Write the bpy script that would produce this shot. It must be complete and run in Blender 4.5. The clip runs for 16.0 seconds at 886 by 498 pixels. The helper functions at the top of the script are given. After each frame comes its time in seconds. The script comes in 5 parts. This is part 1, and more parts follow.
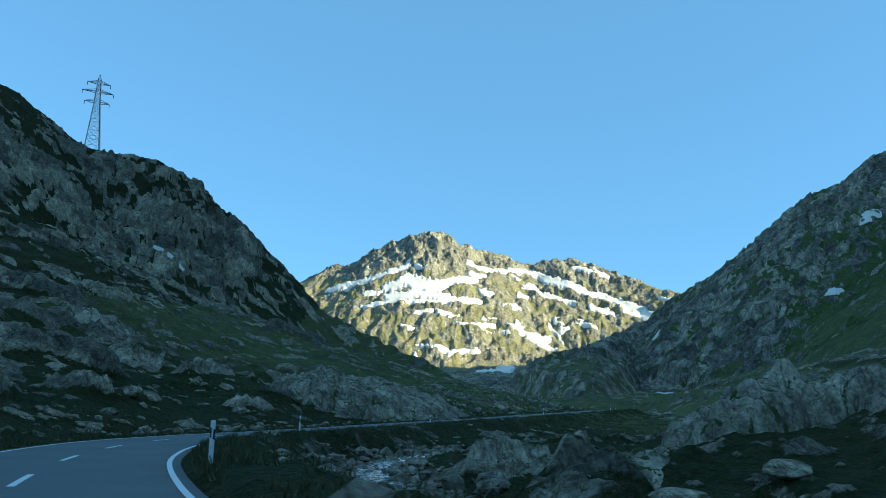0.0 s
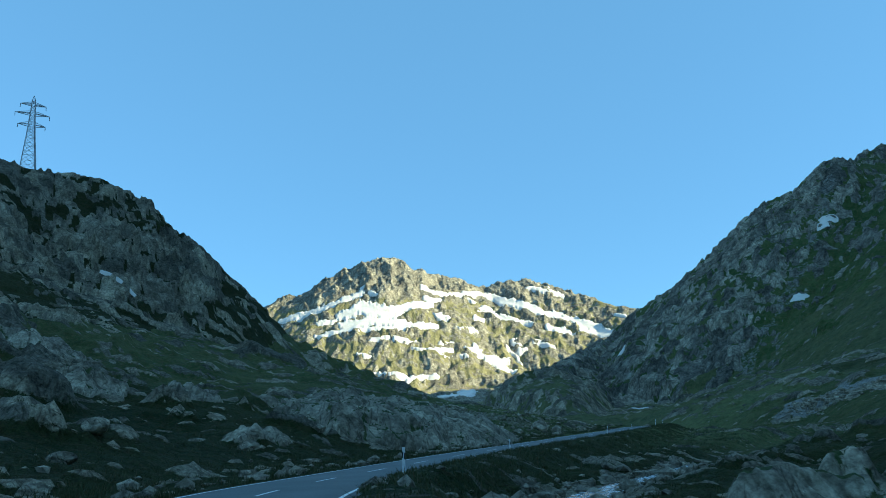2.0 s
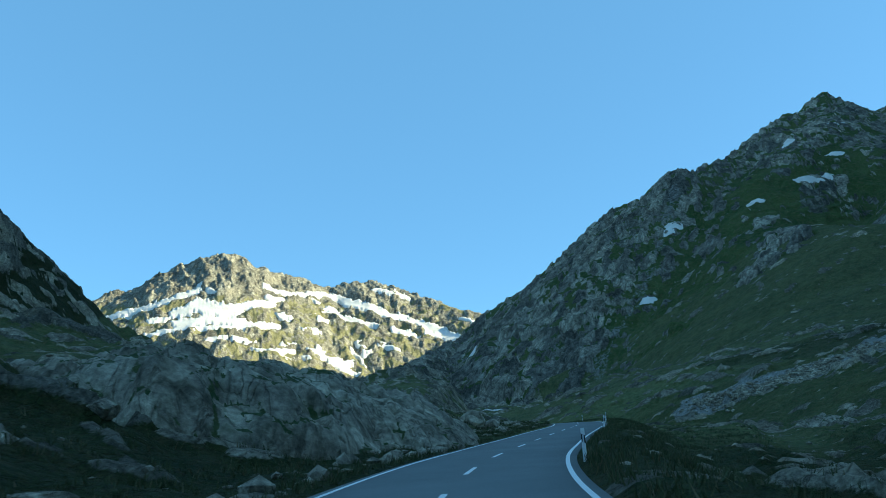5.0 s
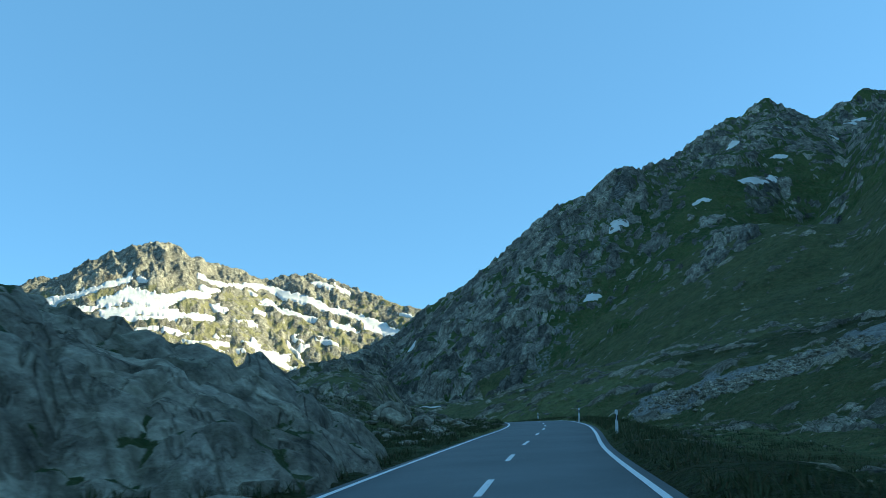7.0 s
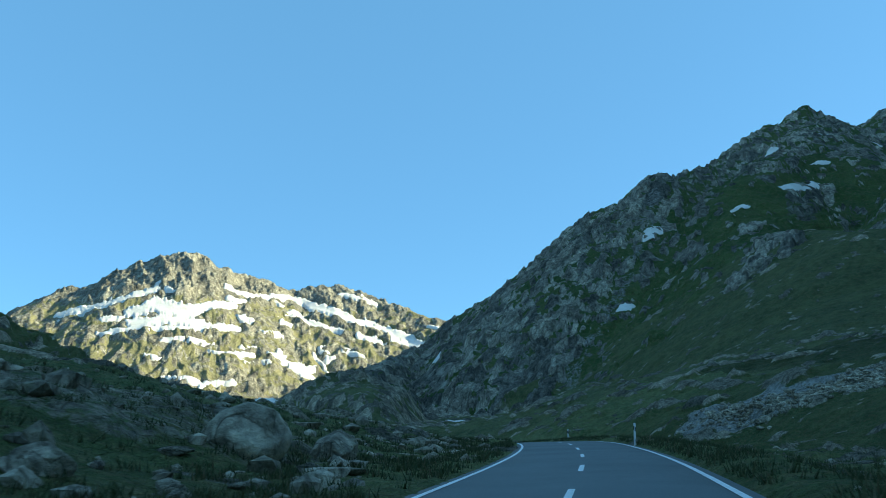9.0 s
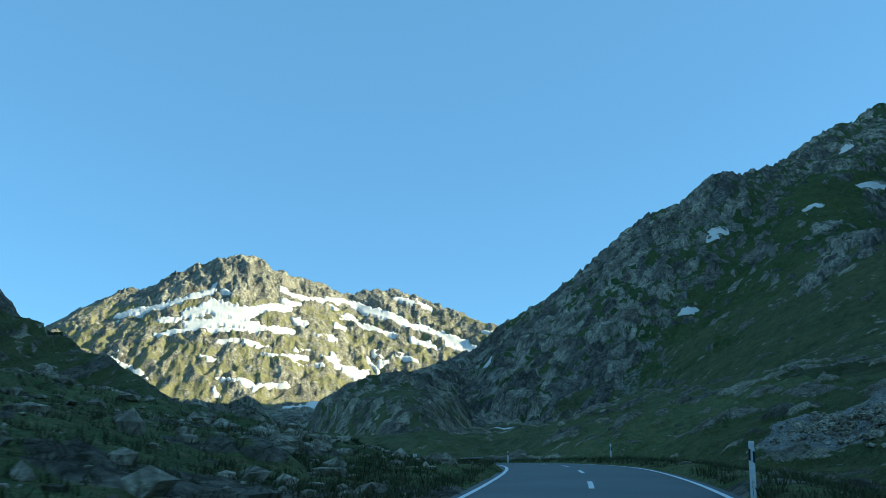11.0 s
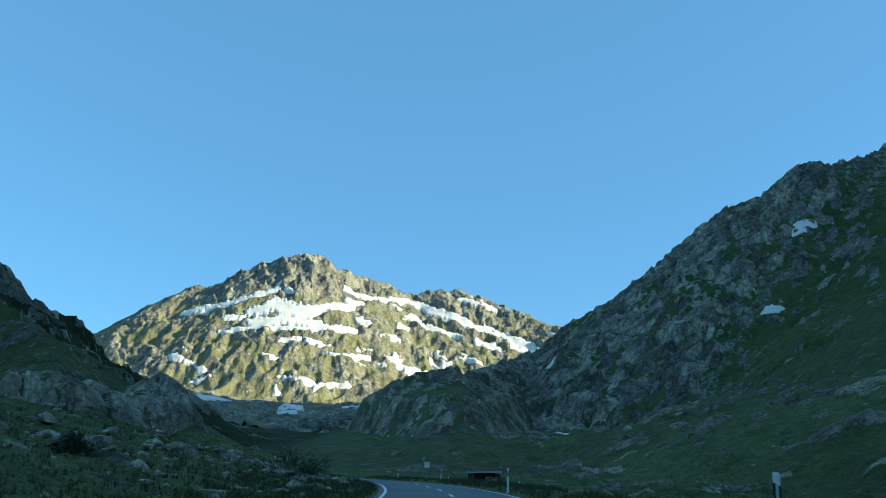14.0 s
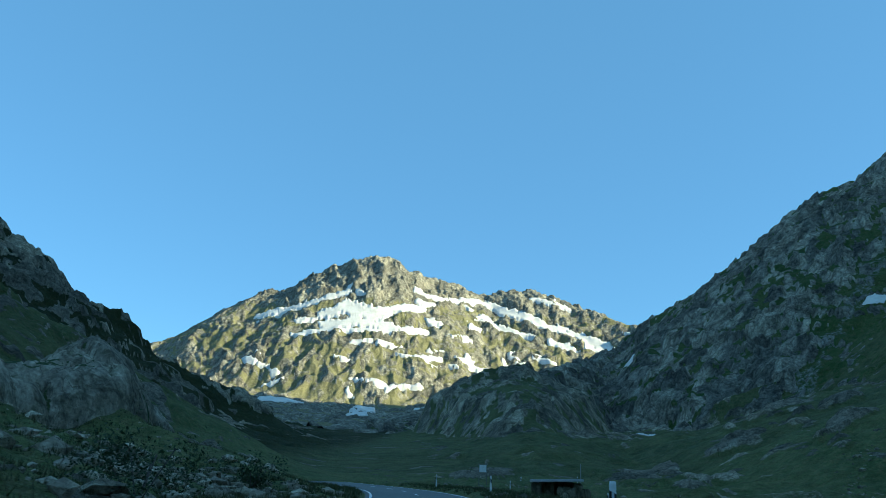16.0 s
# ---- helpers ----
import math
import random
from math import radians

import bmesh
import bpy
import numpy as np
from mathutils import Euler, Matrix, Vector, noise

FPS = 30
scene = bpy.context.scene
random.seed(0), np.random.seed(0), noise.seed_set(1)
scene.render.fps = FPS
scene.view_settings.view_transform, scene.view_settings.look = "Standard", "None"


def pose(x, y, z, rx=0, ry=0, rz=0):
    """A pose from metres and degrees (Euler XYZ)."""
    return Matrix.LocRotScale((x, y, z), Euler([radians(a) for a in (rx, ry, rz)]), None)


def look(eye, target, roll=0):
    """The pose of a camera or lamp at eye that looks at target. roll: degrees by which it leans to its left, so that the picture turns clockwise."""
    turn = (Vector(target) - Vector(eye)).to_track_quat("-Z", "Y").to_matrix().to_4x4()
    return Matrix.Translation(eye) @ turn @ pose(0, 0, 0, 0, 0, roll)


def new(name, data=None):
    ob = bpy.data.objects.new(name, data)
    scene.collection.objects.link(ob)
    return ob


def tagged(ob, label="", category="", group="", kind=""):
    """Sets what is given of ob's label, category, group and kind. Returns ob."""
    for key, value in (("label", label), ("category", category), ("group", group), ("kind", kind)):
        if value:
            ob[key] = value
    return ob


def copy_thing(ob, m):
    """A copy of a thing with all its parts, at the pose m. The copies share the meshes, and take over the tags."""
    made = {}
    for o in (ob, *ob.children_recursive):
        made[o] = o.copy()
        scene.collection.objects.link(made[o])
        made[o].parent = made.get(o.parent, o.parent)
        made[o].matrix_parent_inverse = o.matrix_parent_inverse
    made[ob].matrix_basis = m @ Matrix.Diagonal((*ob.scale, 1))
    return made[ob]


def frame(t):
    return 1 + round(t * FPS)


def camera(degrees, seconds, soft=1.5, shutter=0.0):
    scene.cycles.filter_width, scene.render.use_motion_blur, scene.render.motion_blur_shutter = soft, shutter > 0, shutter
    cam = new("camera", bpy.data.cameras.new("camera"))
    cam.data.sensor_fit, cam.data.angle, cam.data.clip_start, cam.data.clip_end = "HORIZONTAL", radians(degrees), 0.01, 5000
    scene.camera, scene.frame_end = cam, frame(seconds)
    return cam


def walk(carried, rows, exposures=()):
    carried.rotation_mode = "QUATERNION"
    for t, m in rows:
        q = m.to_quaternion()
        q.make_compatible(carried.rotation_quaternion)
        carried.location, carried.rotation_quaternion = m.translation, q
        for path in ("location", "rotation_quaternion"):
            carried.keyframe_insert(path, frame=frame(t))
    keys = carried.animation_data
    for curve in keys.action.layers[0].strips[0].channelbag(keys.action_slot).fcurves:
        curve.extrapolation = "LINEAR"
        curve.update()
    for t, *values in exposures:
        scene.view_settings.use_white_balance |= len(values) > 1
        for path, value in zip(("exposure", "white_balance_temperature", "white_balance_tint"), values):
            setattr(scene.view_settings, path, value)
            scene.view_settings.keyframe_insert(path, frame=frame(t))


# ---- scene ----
cam = camera(57.29, 16.0, soft=0.6, shutter=0.2)
# seconds, place, heading to the right, tilt up, lean
PATH = [
    (0.0, 0.00, -0.00, 1.40, -4.81, 12.54, 0.99),
    (0.5, -3.21, 5.56, 1.48, -4.77, 13.16, 0.75),
    (1.0, -6.27, 11.19, 1.56, -3.84, 13.95, -0.47),
    (1.5, -9.14, 16.82, 1.63, -2.97, 14.45, -1.76),
    (2.0, -11.64, 22.54, 1.70, -1.10, 14.38, -2.18),
    (2.5, -13.93, 28.48, 1.74, 0.17, 14.36, -2.45),
    (3.0, -15.80, 34.72, 1.85, 0.64, 14.32, -2.53),
    (3.5, -17.20, 41.23, 1.93, 1.11, 14.34, -2.62),
    (4.0, -17.82, 47.89, 2.06, 4.77, 14.26, -2.86),
    (4.5, -17.73, 54.64, 2.15, 6.56, 14.23, -2.59),
    (5.0, -17.07, 61.41, 2.28, 10.20, 14.20, -2.86),
    (5.5, -15.93, 68.14, 2.46, 11.24, 14.11, -2.44),
    (6.0, -14.38, 74.81, 2.68, 12.28, 14.01, -2.16),
    (6.5, -12.52, 81.42, 2.94, 13.31, 13.93, -2.11),
    (7.0, -10.44, 87.99, 3.21, 14.34, 13.84, -2.27),
    (7.5, -8.20, 94.52, 3.50, 15.36, 13.75, -2.58),
    (8.0, -5.86, 100.98, 3.79, 15.04, 14.03, -2.50),
    (8.5, -3.41, 107.30, 4.06, 13.42, 14.33, -1.81),
    (9.0, -0.91, 113.63, 4.35, 12.22, 14.86, -1.52),
    (9.5, 1.71, 120.01, 4.68, 11.17, 14.99, -1.09),
    (10.0, 4.43, 126.45, 5.03, 10.11, 15.12, -0.70),
    (10.5, 7.17, 132.92, 5.35, 9.06, 15.25, -0.38),
    (11.0, 9.83, 139.38, 5.65, 8.01, 15.37, -0.12),
    (11.5, 12.32, 145.80, 5.93, 6.95, 15.49, 0.11),
    (12.0, 14.60, 152.18, 6.23, 6.57, 15.56, 0.14),
    (12.5, 16.69, 158.61, 6.53, 5.76, 15.54, 0.64),
    (13.0, 18.65, 165.15, 6.80, 4.27, 15.56, 1.02),
    (13.5, 20.47, 171.77, 7.03, 3.98, 15.58, 2.33),
    (14.0, 21.99, 178.50, 7.23, 3.01, 15.57, 1.55),
    (14.5, 23.16, 185.34, 7.36, 0.52, 15.61, 1.49),
    (15.0, 24.11, 192.30, 7.46, -0.61, 15.59, 1.82),
    (15.5, 24.85, 199.32, 7.57, -1.19, 15.63, 1.77),
    (16.0, 25.34, 206.35, 7.67, -2.25, 15.62, 1.86),
]
walk(cam, [(t, pose(x, y, z, 90 + tilt, 0, -head) @ pose(0, 0, 0, 0, 0, lean)) for t, x, y, z, head, tilt, lean in PATH],
     exposures=[(0.0, 1.35, 5600, -13), (9.0, 1.35, 5600, -13), (12.0, 1.2, 5500, -14), (16.0, 1.15, 5450, -14)])

# ---- light ----
SUN_FROM = (0.93, -0.17, 0.345)         # low sun from behind the ridge on the right
world = bpy.data.worlds.new("sky")
scene.world = world
world.use_nodes = True
wn = world.node_tree.nodes
sky = wn.new("ShaderNodeTexSky")
sky.sky_type, sky.sun_disc = "NISHITA", False
sun_dir = Vector(SUN_FROM).normalized()
sky.sun_elevation = math.asin(sun_dir.z)
sky.sun_rotation = math.atan2(sun_dir.x, sun_dir.y)
sky.altitude, sky.air_density, sky.dust_density, sky.ozone_density = 2000, 1.0, 1.6, 3.6
even = wn.new("ShaderNodeMix")           # flat blue added to even out the clear sky's gradient
even.data_type, even.blend_type = "RGBA", "MIX"
even.inputs[0].default_value = 0.62
even.inputs[7].default_value = (0.76, 1.46, 2.42, 1)
wn["Background"].inputs["Strength"].default_value = 0.12
world.node_tree.links.new(sky.outputs[0], even.inputs[6])
world.node_tree.links.new(even.outputs[2], wn["Background"].inputs["Color"])
sun = new("sun", bpy.data.lights.new("sun", "SUN"))
sun.data.energy, sun.data.angle, sun.data.color = 4.7, radians(0.5), (1.0, 0.80, 0.54)
sun.matrix_world = look(sun_dir * 100, (0, 0, 0))


# ---- noise ----
_rng = np.random.RandomState(7)
_perm = _rng.permutation(256)
_perm = np.concatenate([_perm, _perm, _perm])
_ang = _rng.rand(256) * 2 * np.pi
_gx, _gy = np.cos(_ang), np.sin(_ang)
_jx, _jy, _jv = _rng.rand(256), _rng.rand(256), _rng.rand(256)


def perlin(x, y):
    xi, yi = np.floor(x).astype(np.int64), np.floor(y).astype(np.int64)
    fx, fy = x - xi, y - yi
    u, v = fx * fx * fx * (fx * (fx * 6 - 15) + 10), fy * fy * fy * (fy * (fy * 6 - 15) + 10)
    xi, yi = xi & 255, yi & 255

    def g(i, j, dx, dy):
        k = _perm[_perm[(xi + i) & 255] + ((yi + j) & 255)]
        return _gx[k] * dx + _gy[k] * dy

    a = g(0, 0, fx, fy) * (1 - u) + g(1, 0, fx - 1, fy) * u
    b = g(0, 1, fx, fy - 1) * (1 - u) + g(1, 1, fx - 1, fy - 1) * u
    return 1.5 * (a * (1 - v) + b * v)


def fbm(x, y, size, octaves=4, gain=0.5):
    out, amp, k = 0, 1.0, 1.0 / size
    for n in range(octaves):
        out = out + amp * perlin(x * k + 17.3 * n, y * k - 9.1 * n)
        amp, k = amp * gain, k * 2.03
    return out


def ridged(x, y, size, octaves=4, gain=0.5):
    out, amp, k = 0, 1.0, 1.0 / size
    for n in range(octaves):
        out = out + amp * (1 - 2 * np.abs(perlin(x * k + 31.7 * n, y * k + 5.3 * n)))
        amp, k = amp * gain, k * 2.07
    return out


def worley(x, y, size):
    """Distance to the nearest and the second nearest cell point, and the nearest cell's value."""
    x, y = x / size, y / size
    xi, yi = np.floor(x).astype(np.int64), np.floor(y).astype(np.int64)
    f1, f2, val = np.full(x.shape, 9.0), np.full(x.shape, 9.0), np.zeros(x.shape)
    for i in (-1, 0, 1):
        for j in (-1, 0, 1):
            k = _perm[_perm[(xi + i) & 255] + ((yi + j) & 255)]
            d = np.hypot(xi + i + _jx[k] - x, yi + j + _jy[k] - y)
            near = d < f1
            f2 = np.where(near, f1, np.minimum(f2, d))
            val = np.where(near, _jv[k], val)
            f1 = np.where(near, d, f1)
    return f1, f2, val


def step(a, b, x):
    t = np.clip((x - a) / (b - a), 0, 1)
    return t * t * (3 - 2 * t)


def smax(a, b, k):
    h = np.clip(0.5 + 0.5 * (a - b) / k, 0, 1)
    return b * (1 - h) + a * h + k * h * (1 - h)


# ---- plan ----
# road: centre line, x, y, z
ROAD = [(3.2, -8.5, -0.04), (-2.8, 3.0, 0.10), (-8.9, 14.5, 0.26), (-14.0, 26.6, 0.38), (-17.4, 39.2, 0.56), (-18.2, 52.3, 0.77), (-17.0, 65.3, 1.03),
        (-14.3, 78.1, 1.45), (-10.6, 90.6, 1.96), (-6.0, 102.8, 2.50), (-1.2, 114.9, 3.05), (3.9, 126.8, 3.69), (8.9, 138.8, 4.26), (13.5, 151.0, 4.81),
        (17.5, 163.3, 5.37), (20.7, 175.8, 5.80), (22.7, 188.6, 6.06), (24.0, 201.5, 6.25), (24.5, 214.4, 6.37), (24.4, 227.4, 6.43), (23.9, 240.3, 6.45),
        (22.8, 253.2, 6.45), (21.0, 266.1, 6.45), (18.2, 279.0, 6.45), (14.0, 292.0, 6.5), (8.0, 304.5, 6.6)]
STREAM = [(14, 2, -2.0), (6, 17, -1.7), (-2, 30, -1.4), (-6.8, 42, -1.1), (-8.2, 55, -0.9), (-5.0, 67, -0.4), (2, 80, 0.1), (12, 100, 0.8), (21, 119, 1.5), (32, 138, 2.0), (44, 160, 2.8), (58, 185, 3.6)]
# crests: x, y, z, fall of the flank
BACK_HILL = [(-470, 260, 285, .8), (-330, 345, 214, .8), (-277, 392, 181, .9), (-243, 428, 156, .9), (-200, 460, 110, .9)]
LEFT_SPUR = [(-196, 262, 117, .95), (-171, 294, 110, 1.05), (-154, 303, 108.5, 1.1), (-144, 308, 107, 1.1), (-132, 313, 101.3, 1.1), (-118, 319, 89, 1.1), (-107, 323, 79, 1.1), (-99, 326, 71.5, 1.5), (-93, 328, 60, 1.5),
             (-87, 329, 50.5, 1.1), (-81, 330, 48, .7), (-70, 328, 45.5, .6), (-59, 325, 39.5, .5), (-51, 322, 37, .5), (-43, 317, 32, .6), (-36, 308, 29.5, .7), (-28, 296, 24, .75), (-14, 268, 16, .75), (0, 262, 12.5, .7), (10, 256, 8.5, .5)]
LEFT_SPUR_2 = [(-230, 420, 151, .6), (-145, 456, 93, .7), (-133, 461, 86, .8), (-122, 467, 77, .9), (-112, 472, 65, .9), (-104, 476, 62, .8), (-97, 480, 60.5, 1.2), (-91, 482, 47, .9), (-85, 485, 45, .6), (-60, 495, 36, .4)]
RIGHT_CREST = [(8, 628, 36, .9), (22, 615, 55, .9), (34, 605, 60, .8), (49, 602, 60.5, .8), (62, 660, 63, .7), (78, 760, 76, .7), (97, 862, 93, .65), (137, 989, 118, .7), (175, 1058, 146, .8), (212, 1068, 173, .9), (236, 1045, 188.5, .9), (252, 1025, 195, .9),
               (267, 1010, 199, .9), (285, 1000, 207, .9), (305, 995, 225, .9), (322, 990, 241, .9), (336, 980, 264, .9), (352, 969, 279, .9), (362, 962, 283, .9), (374, 952, 288, .9), (391, 938, 288, 1.2), (404, 926, 303, 1.5), (424, 912, 318.5, .8), (445, 930, 317, .8),
               (470, 954, 326, .8), (492, 975, 341, .8), (534, 1014, 366, .75), (610, 1081, 399, .75), (655, 1116, 414, .8), (678, 1133, 428, 1.2), (688, 1141, 440, 1.6), (702, 1150, 475, 1.7), (734, 1172, 492, .75), (784, 1205, 520, .75), (841, 1243, 545, .75), (880, 1265, 562, .9),
               (905, 1280, 591, .9), (921, 1289, 610, .9), (932, 1282, 582, .9), (951, 1265, 576, .75), (975, 1245, 558, .7), (997, 1225, 551, .7), (1018, 1206, 569, .7),
               (1070, 1216, 601, .9), (1150, 1225, 616, 1.0), (1240, 1190, 650, 1.0), (1410, 1125, 850, 1.2)]
RIGHT_SPUR = [(860, 1200, 530, .8), (640, 960, 390, .8), (470, 830, 280, .85), (385, 690, 185, .85), (364, 535, 139, .7), (300, 455, 85, .5), (200, 390, 38, .4)]
# Unseen ridge, raised with the crest's last row to block the sun.
SHADE_RIDGE = [(1410, 1125, 850, 1.2), (1150, 760, 760, 1.0), (985, 420, 720, 1.0), (900, 60, 740, 1.0), (820, -300, 740, 1.0)]
NOSE = [(49, 602, 57, .6), (45, 560, 46, .5), (44, 430, 24, .45), (38, 370, 12, .4)]
FAR_CREST = [(-900, 1880, 180, .6), (-661, 1966, 275, .62), (-585, 2038, 332, .65), (-541, 2075, 374, .7), (-484, 2120, 428, .72), (-414, 2140, 438, .72), (-361, 2153, 481, .72),
             (-318, 2163, 506, .74), (-257, 2174, 533, .75), (-223, 2180, 542, .75), (-185, 2193, 539, .75), (-151, 2203, 517, .72), (-79, 2223, 491, .7), (-20, 2237, 481, .68),
             (32, 2248, 457, .66), (69, 2255, 461, .66), (143, 2267, 481, .66), (188, 2273, 479, .66), (245, 2248, 454, .66), (296, 2192, 422, .66), (405, 2050, 349, .62), (560, 1940, 300, .6)]


def spline(rows, n):
    """A smooth line through the rows, n points."""
    p = np.array(rows, float)
    q = np.vstack([2 * p[0] - p[1], p, 2 * p[-1] - p[-2]])
    u = np.linspace(0, len(p) - 1 - 1e-6, n)
    i, f = u.astype(int), (u % 1)[:, None]
    a, b, c, d = q[i], q[i + 1], q[i + 2], q[i + 3]
    return 0.5 * (2 * b + (c - a) * f + (2 * a - 5 * b + 4 * c - d) * f ** 2 + (3 * b - a - 3 * c + d) * f ** 3)


ROAD_LINE = spline(ROAD, 700)
_st = np.hypot(*np.diff(ROAD_LINE[:, :2], axis=0).T)
ROAD_LENGTH = np.r_[0, np.cumsum(_st)]
STREAM_LINE = spline(STREAM, 300)
AXIS_Y = np.r_[-900, -60, ROAD_LINE[:, 1], 345, 450, 600, 1000, 1460, 1750, 2600]
AXIS_X = np.r_[40, 25, ROAD_LINE[:, 0], 5, 0, -25, -70, -128, -150, -150]
AXIS_Z = np.r_[-25, -1.5, ROAD_LINE[:, 2], 7.5, 15, 24, 58, 100, 130, 150]
_hd = np.interp(AXIS_Y, AXIS_Y[2:702], np.cos(np.arctan2(np.gradient(ROAD_LINE[:, 0]), np.gradient(ROAD_LINE[:, 1]))))


def crest(x, y, rows, rounding=6.0, base=-1e4, shoulder=0.0):
    """Height of the flanks that fall from a crest line; shoulder: metres by which they drop more steeply at first."""
    out = np.full(x.shape, base, float)
    for (x0, y0, z0, s0), (x1, y1, z1, s1) in zip(rows[:-1], rows[1:]):
        ex, ey = x1 - x0, y1 - y0
        u = np.clip(((x - x0) * ex + (y - y0) * ey) / (ex * ex + ey * ey), 0, 1)
        d = np.hypot(x - x0 - u * ex, y - y0 - u * ey)
        z = z0 + u * (z1 - z0) - (s0 + u * (s1 - s0)) * (np.sqrt(d * d + rounding ** 2) - rounding) - shoulder * (1 - np.exp(-d / 14))
        out = np.maximum(out, z)
    return out


def lateral(x, y):
    """Distance to the right of the road's or valley's middle line, and its height."""
    return (x - np.interp(y, AXIS_Y, AXIS_X)) * np.interp(y, AXIS_Y, _hd), np.interp(y, AXIS_Y, AXIS_Z)


def stream_at(x, y):
    """Distance to the stream's middle and the height of its water."""
    d, z = np.full(x.shape, 1e9), np.zeros(x.shape)
    near = (x > -40) & (x < 90) & (y > -20) & (y < 360)
    if near.any():
        xs, ys = x[near], y[near]
        dn, zn = np.full(xs.shape, 1e9), np.zeros(xs.shape)
        for px, py, pz in STREAM_LINE:
            e = np.hypot(xs - px, ys - py)
            m = e < dn
            dn, zn = np.where(m, e, dn), np.where(m, pz, zn)
        d[near], z[near] = dn, zn
    return d, z


def land(x, y):
    """Large form of the land: height, share of bare rock, share of scree."""
    d, zr = lateral(x, y)
    l, r = np.maximum(-d, 0), np.maximum(d, 0)
    zl = 0.15 * np.maximum(l - 5, 0) * step(4, 12, l) + 0.07 * np.maximum(l - 8, 0) + 0.0012 * np.maximum(l - 40, 0) ** 2 * (l < 160) + (l >= 160) * (17.3 + 0.02 * (l - 160))
    zR = 0.28 * step(3.1, 3.9, r) - 1.3 * step(4.6, 9, r) * (1 - 0.75 * step(215, 250, y)) + 0.55 * step(282, 300, y) * step(5, 14, r) + 0.36 * np.maximum(r - 42, 0) * step(40, 60, r) - 0.16 * np.maximum(r - 100, 0)
    zR = zR + 3.2 * np.exp(-((x - 27) / 15) ** 2 - ((y - 68) / 17) ** 2)
    far = step(330, 600, y)
    zl, zR = zl * (1 - far) + far * 0.12 * np.maximum(l - 20, 0), zR * (1 - far) + far * 0.08 * np.maximum(r - 20, 0)
    z = zr + zl + zR
    z = smax(z, crest(x, y, BACK_HILL), 8)
    z = smax(z, crest(x, y, LEFT_SPUR, 9, shoulder=7.0), 4)
    z = smax(z, crest(x, y, LEFT_SPUR_2, 5, shoulder=7.0), 4)
    z = smax(z, crest(x, y, NOSE, 12), 4)
    z = smax(z, crest(x, y, RIGHT_SPUR, 30), 12)
    z = smax(z, crest(x, y, SHADE_RIDGE, 30), 12)
    z = smax(z, crest(x, y, RIGHT_CREST, 4), 5)
    z = smax(z, crest(x, y, FAR_CREST, 8), 20)
    # a flat foot and a cliff band where the mountain meets the valley head
    foot = step(400, 440, y) * step(820, 700, y) * step(-25, 0, x) * step(230, 170, x)
    h = z - zr - 0.02 * r
    return z + foot * (np.interp(h, [0, 5, 11, 16, 28], [0, 1.0, 3.5, 18.0, 28]) - h) * (h < 28) * (h > 0)


# ---- materials ----
def material(name, rough=0.8, metal=0.0):
    m = bpy.data.materials.new(name)
    m.use_nodes = True
    b = m.node_tree.nodes["Principled BSDF"]
    b.inputs["Roughness"].default_value, b.inputs["Metallic"].default_value = rough, metal
    return m, m.node_tree, b


def node(tree, kind, **values):
    n = tree.nodes.new(kind)
    for k, v in values.items():
        if k in n.inputs:
            n.inputs[k].default_value = v
    return n


def texture(tree, scale, detail=4.0, rough=0.55, stretch=(1, 1, 1), space="Object", distortion=0.0):
    co = tree.nodes.new("ShaderNodeTexCoord")
    mp = node(tree, "ShaderNodeMapping")
    mp.inputs["Scale"].default_value = stretch
    tree.links.new(co.outputs[space], mp.inputs["Vector"])
    n = node(tree, "ShaderNodeTexNoise", Scale=scale, Detail=detail, Roughness=rough, Distortion=distortion)
    tree.links.new(mp.outputs["Vector"], n.inputs["Vector"])
    return n.outputs["Fac"]


def ramp(tree, fac, stops):
    r = tree.nodes.new("ShaderNodeValToRGB")
    e = r.color_ramp.elements
    while len(e) < len(stops):
        e.new(0.5)
    for k, (p, c) in zip(e, stops):
        k.position, k.color = p, (*c, 1) if len(c) == 3 else c
    tree.links.new(fac, r.inputs["Fac"])
    return r.outputs["Color"]


def mix(tree, fac, a, b, blend="MIX"):
    m = tree.nodes.new("ShaderNodeMix")
    m.data_type, m.blend_type = "RGBA", blend
    for sock, v in ((m.inputs[0], fac), (m.inputs[6], a), (m.inputs[7], b)):
        if isinstance(v, (int, float)):
            sock.default_value = v
        elif isinstance(v, tuple):
            sock.default_value = (*v, 1)
        else:
            tree.links.new(v, sock)
    return m.outputs[2]


def calc(tree, op, a, b=0.0):
    m = tree.nodes.new("ShaderNodeMath")
    m.operation = op
    for sock, v in zip(m.inputs, (a, b)):
        if isinstance(v, (int, float)):
            sock.default_value = v
        else:
            tree.links.new(v, sock)
    return m.outputs[0]


def bump(tree, bsdf, height, strength, distance):
    n = node(tree, "ShaderNodeBump", Strength=strength, Distance=distance)
    tree.links.new(height, n.inputs["Height"])
    tree.links.new(n.outputs["Normal"], bsdf.inputs["Normal"])


def attribute(tree, name):
    a = tree.nodes.new("ShaderNodeAttribute")
    a.attribute_name = name
    return a.outputs["Fac"]


def cracks(tree, scale, stretch=(1, 1, 1)):
    """Fissures: small along thin wandering lines, growing away from them."""
    out = None
    for k, d in ((1.0, 1.2), (2.7, 0.8)):
        f = texture(tree, scale * k, 5, 0.5, stretch, distortion=d)
        away = calc(tree, "ABSOLUTE", calc(tree, "SUBTRACT", f, 0.5))
        out = away if out is None else calc(tree, "MINIMUM", out, calc(tree, "MULTIPLY", away, 1.8))
    return out


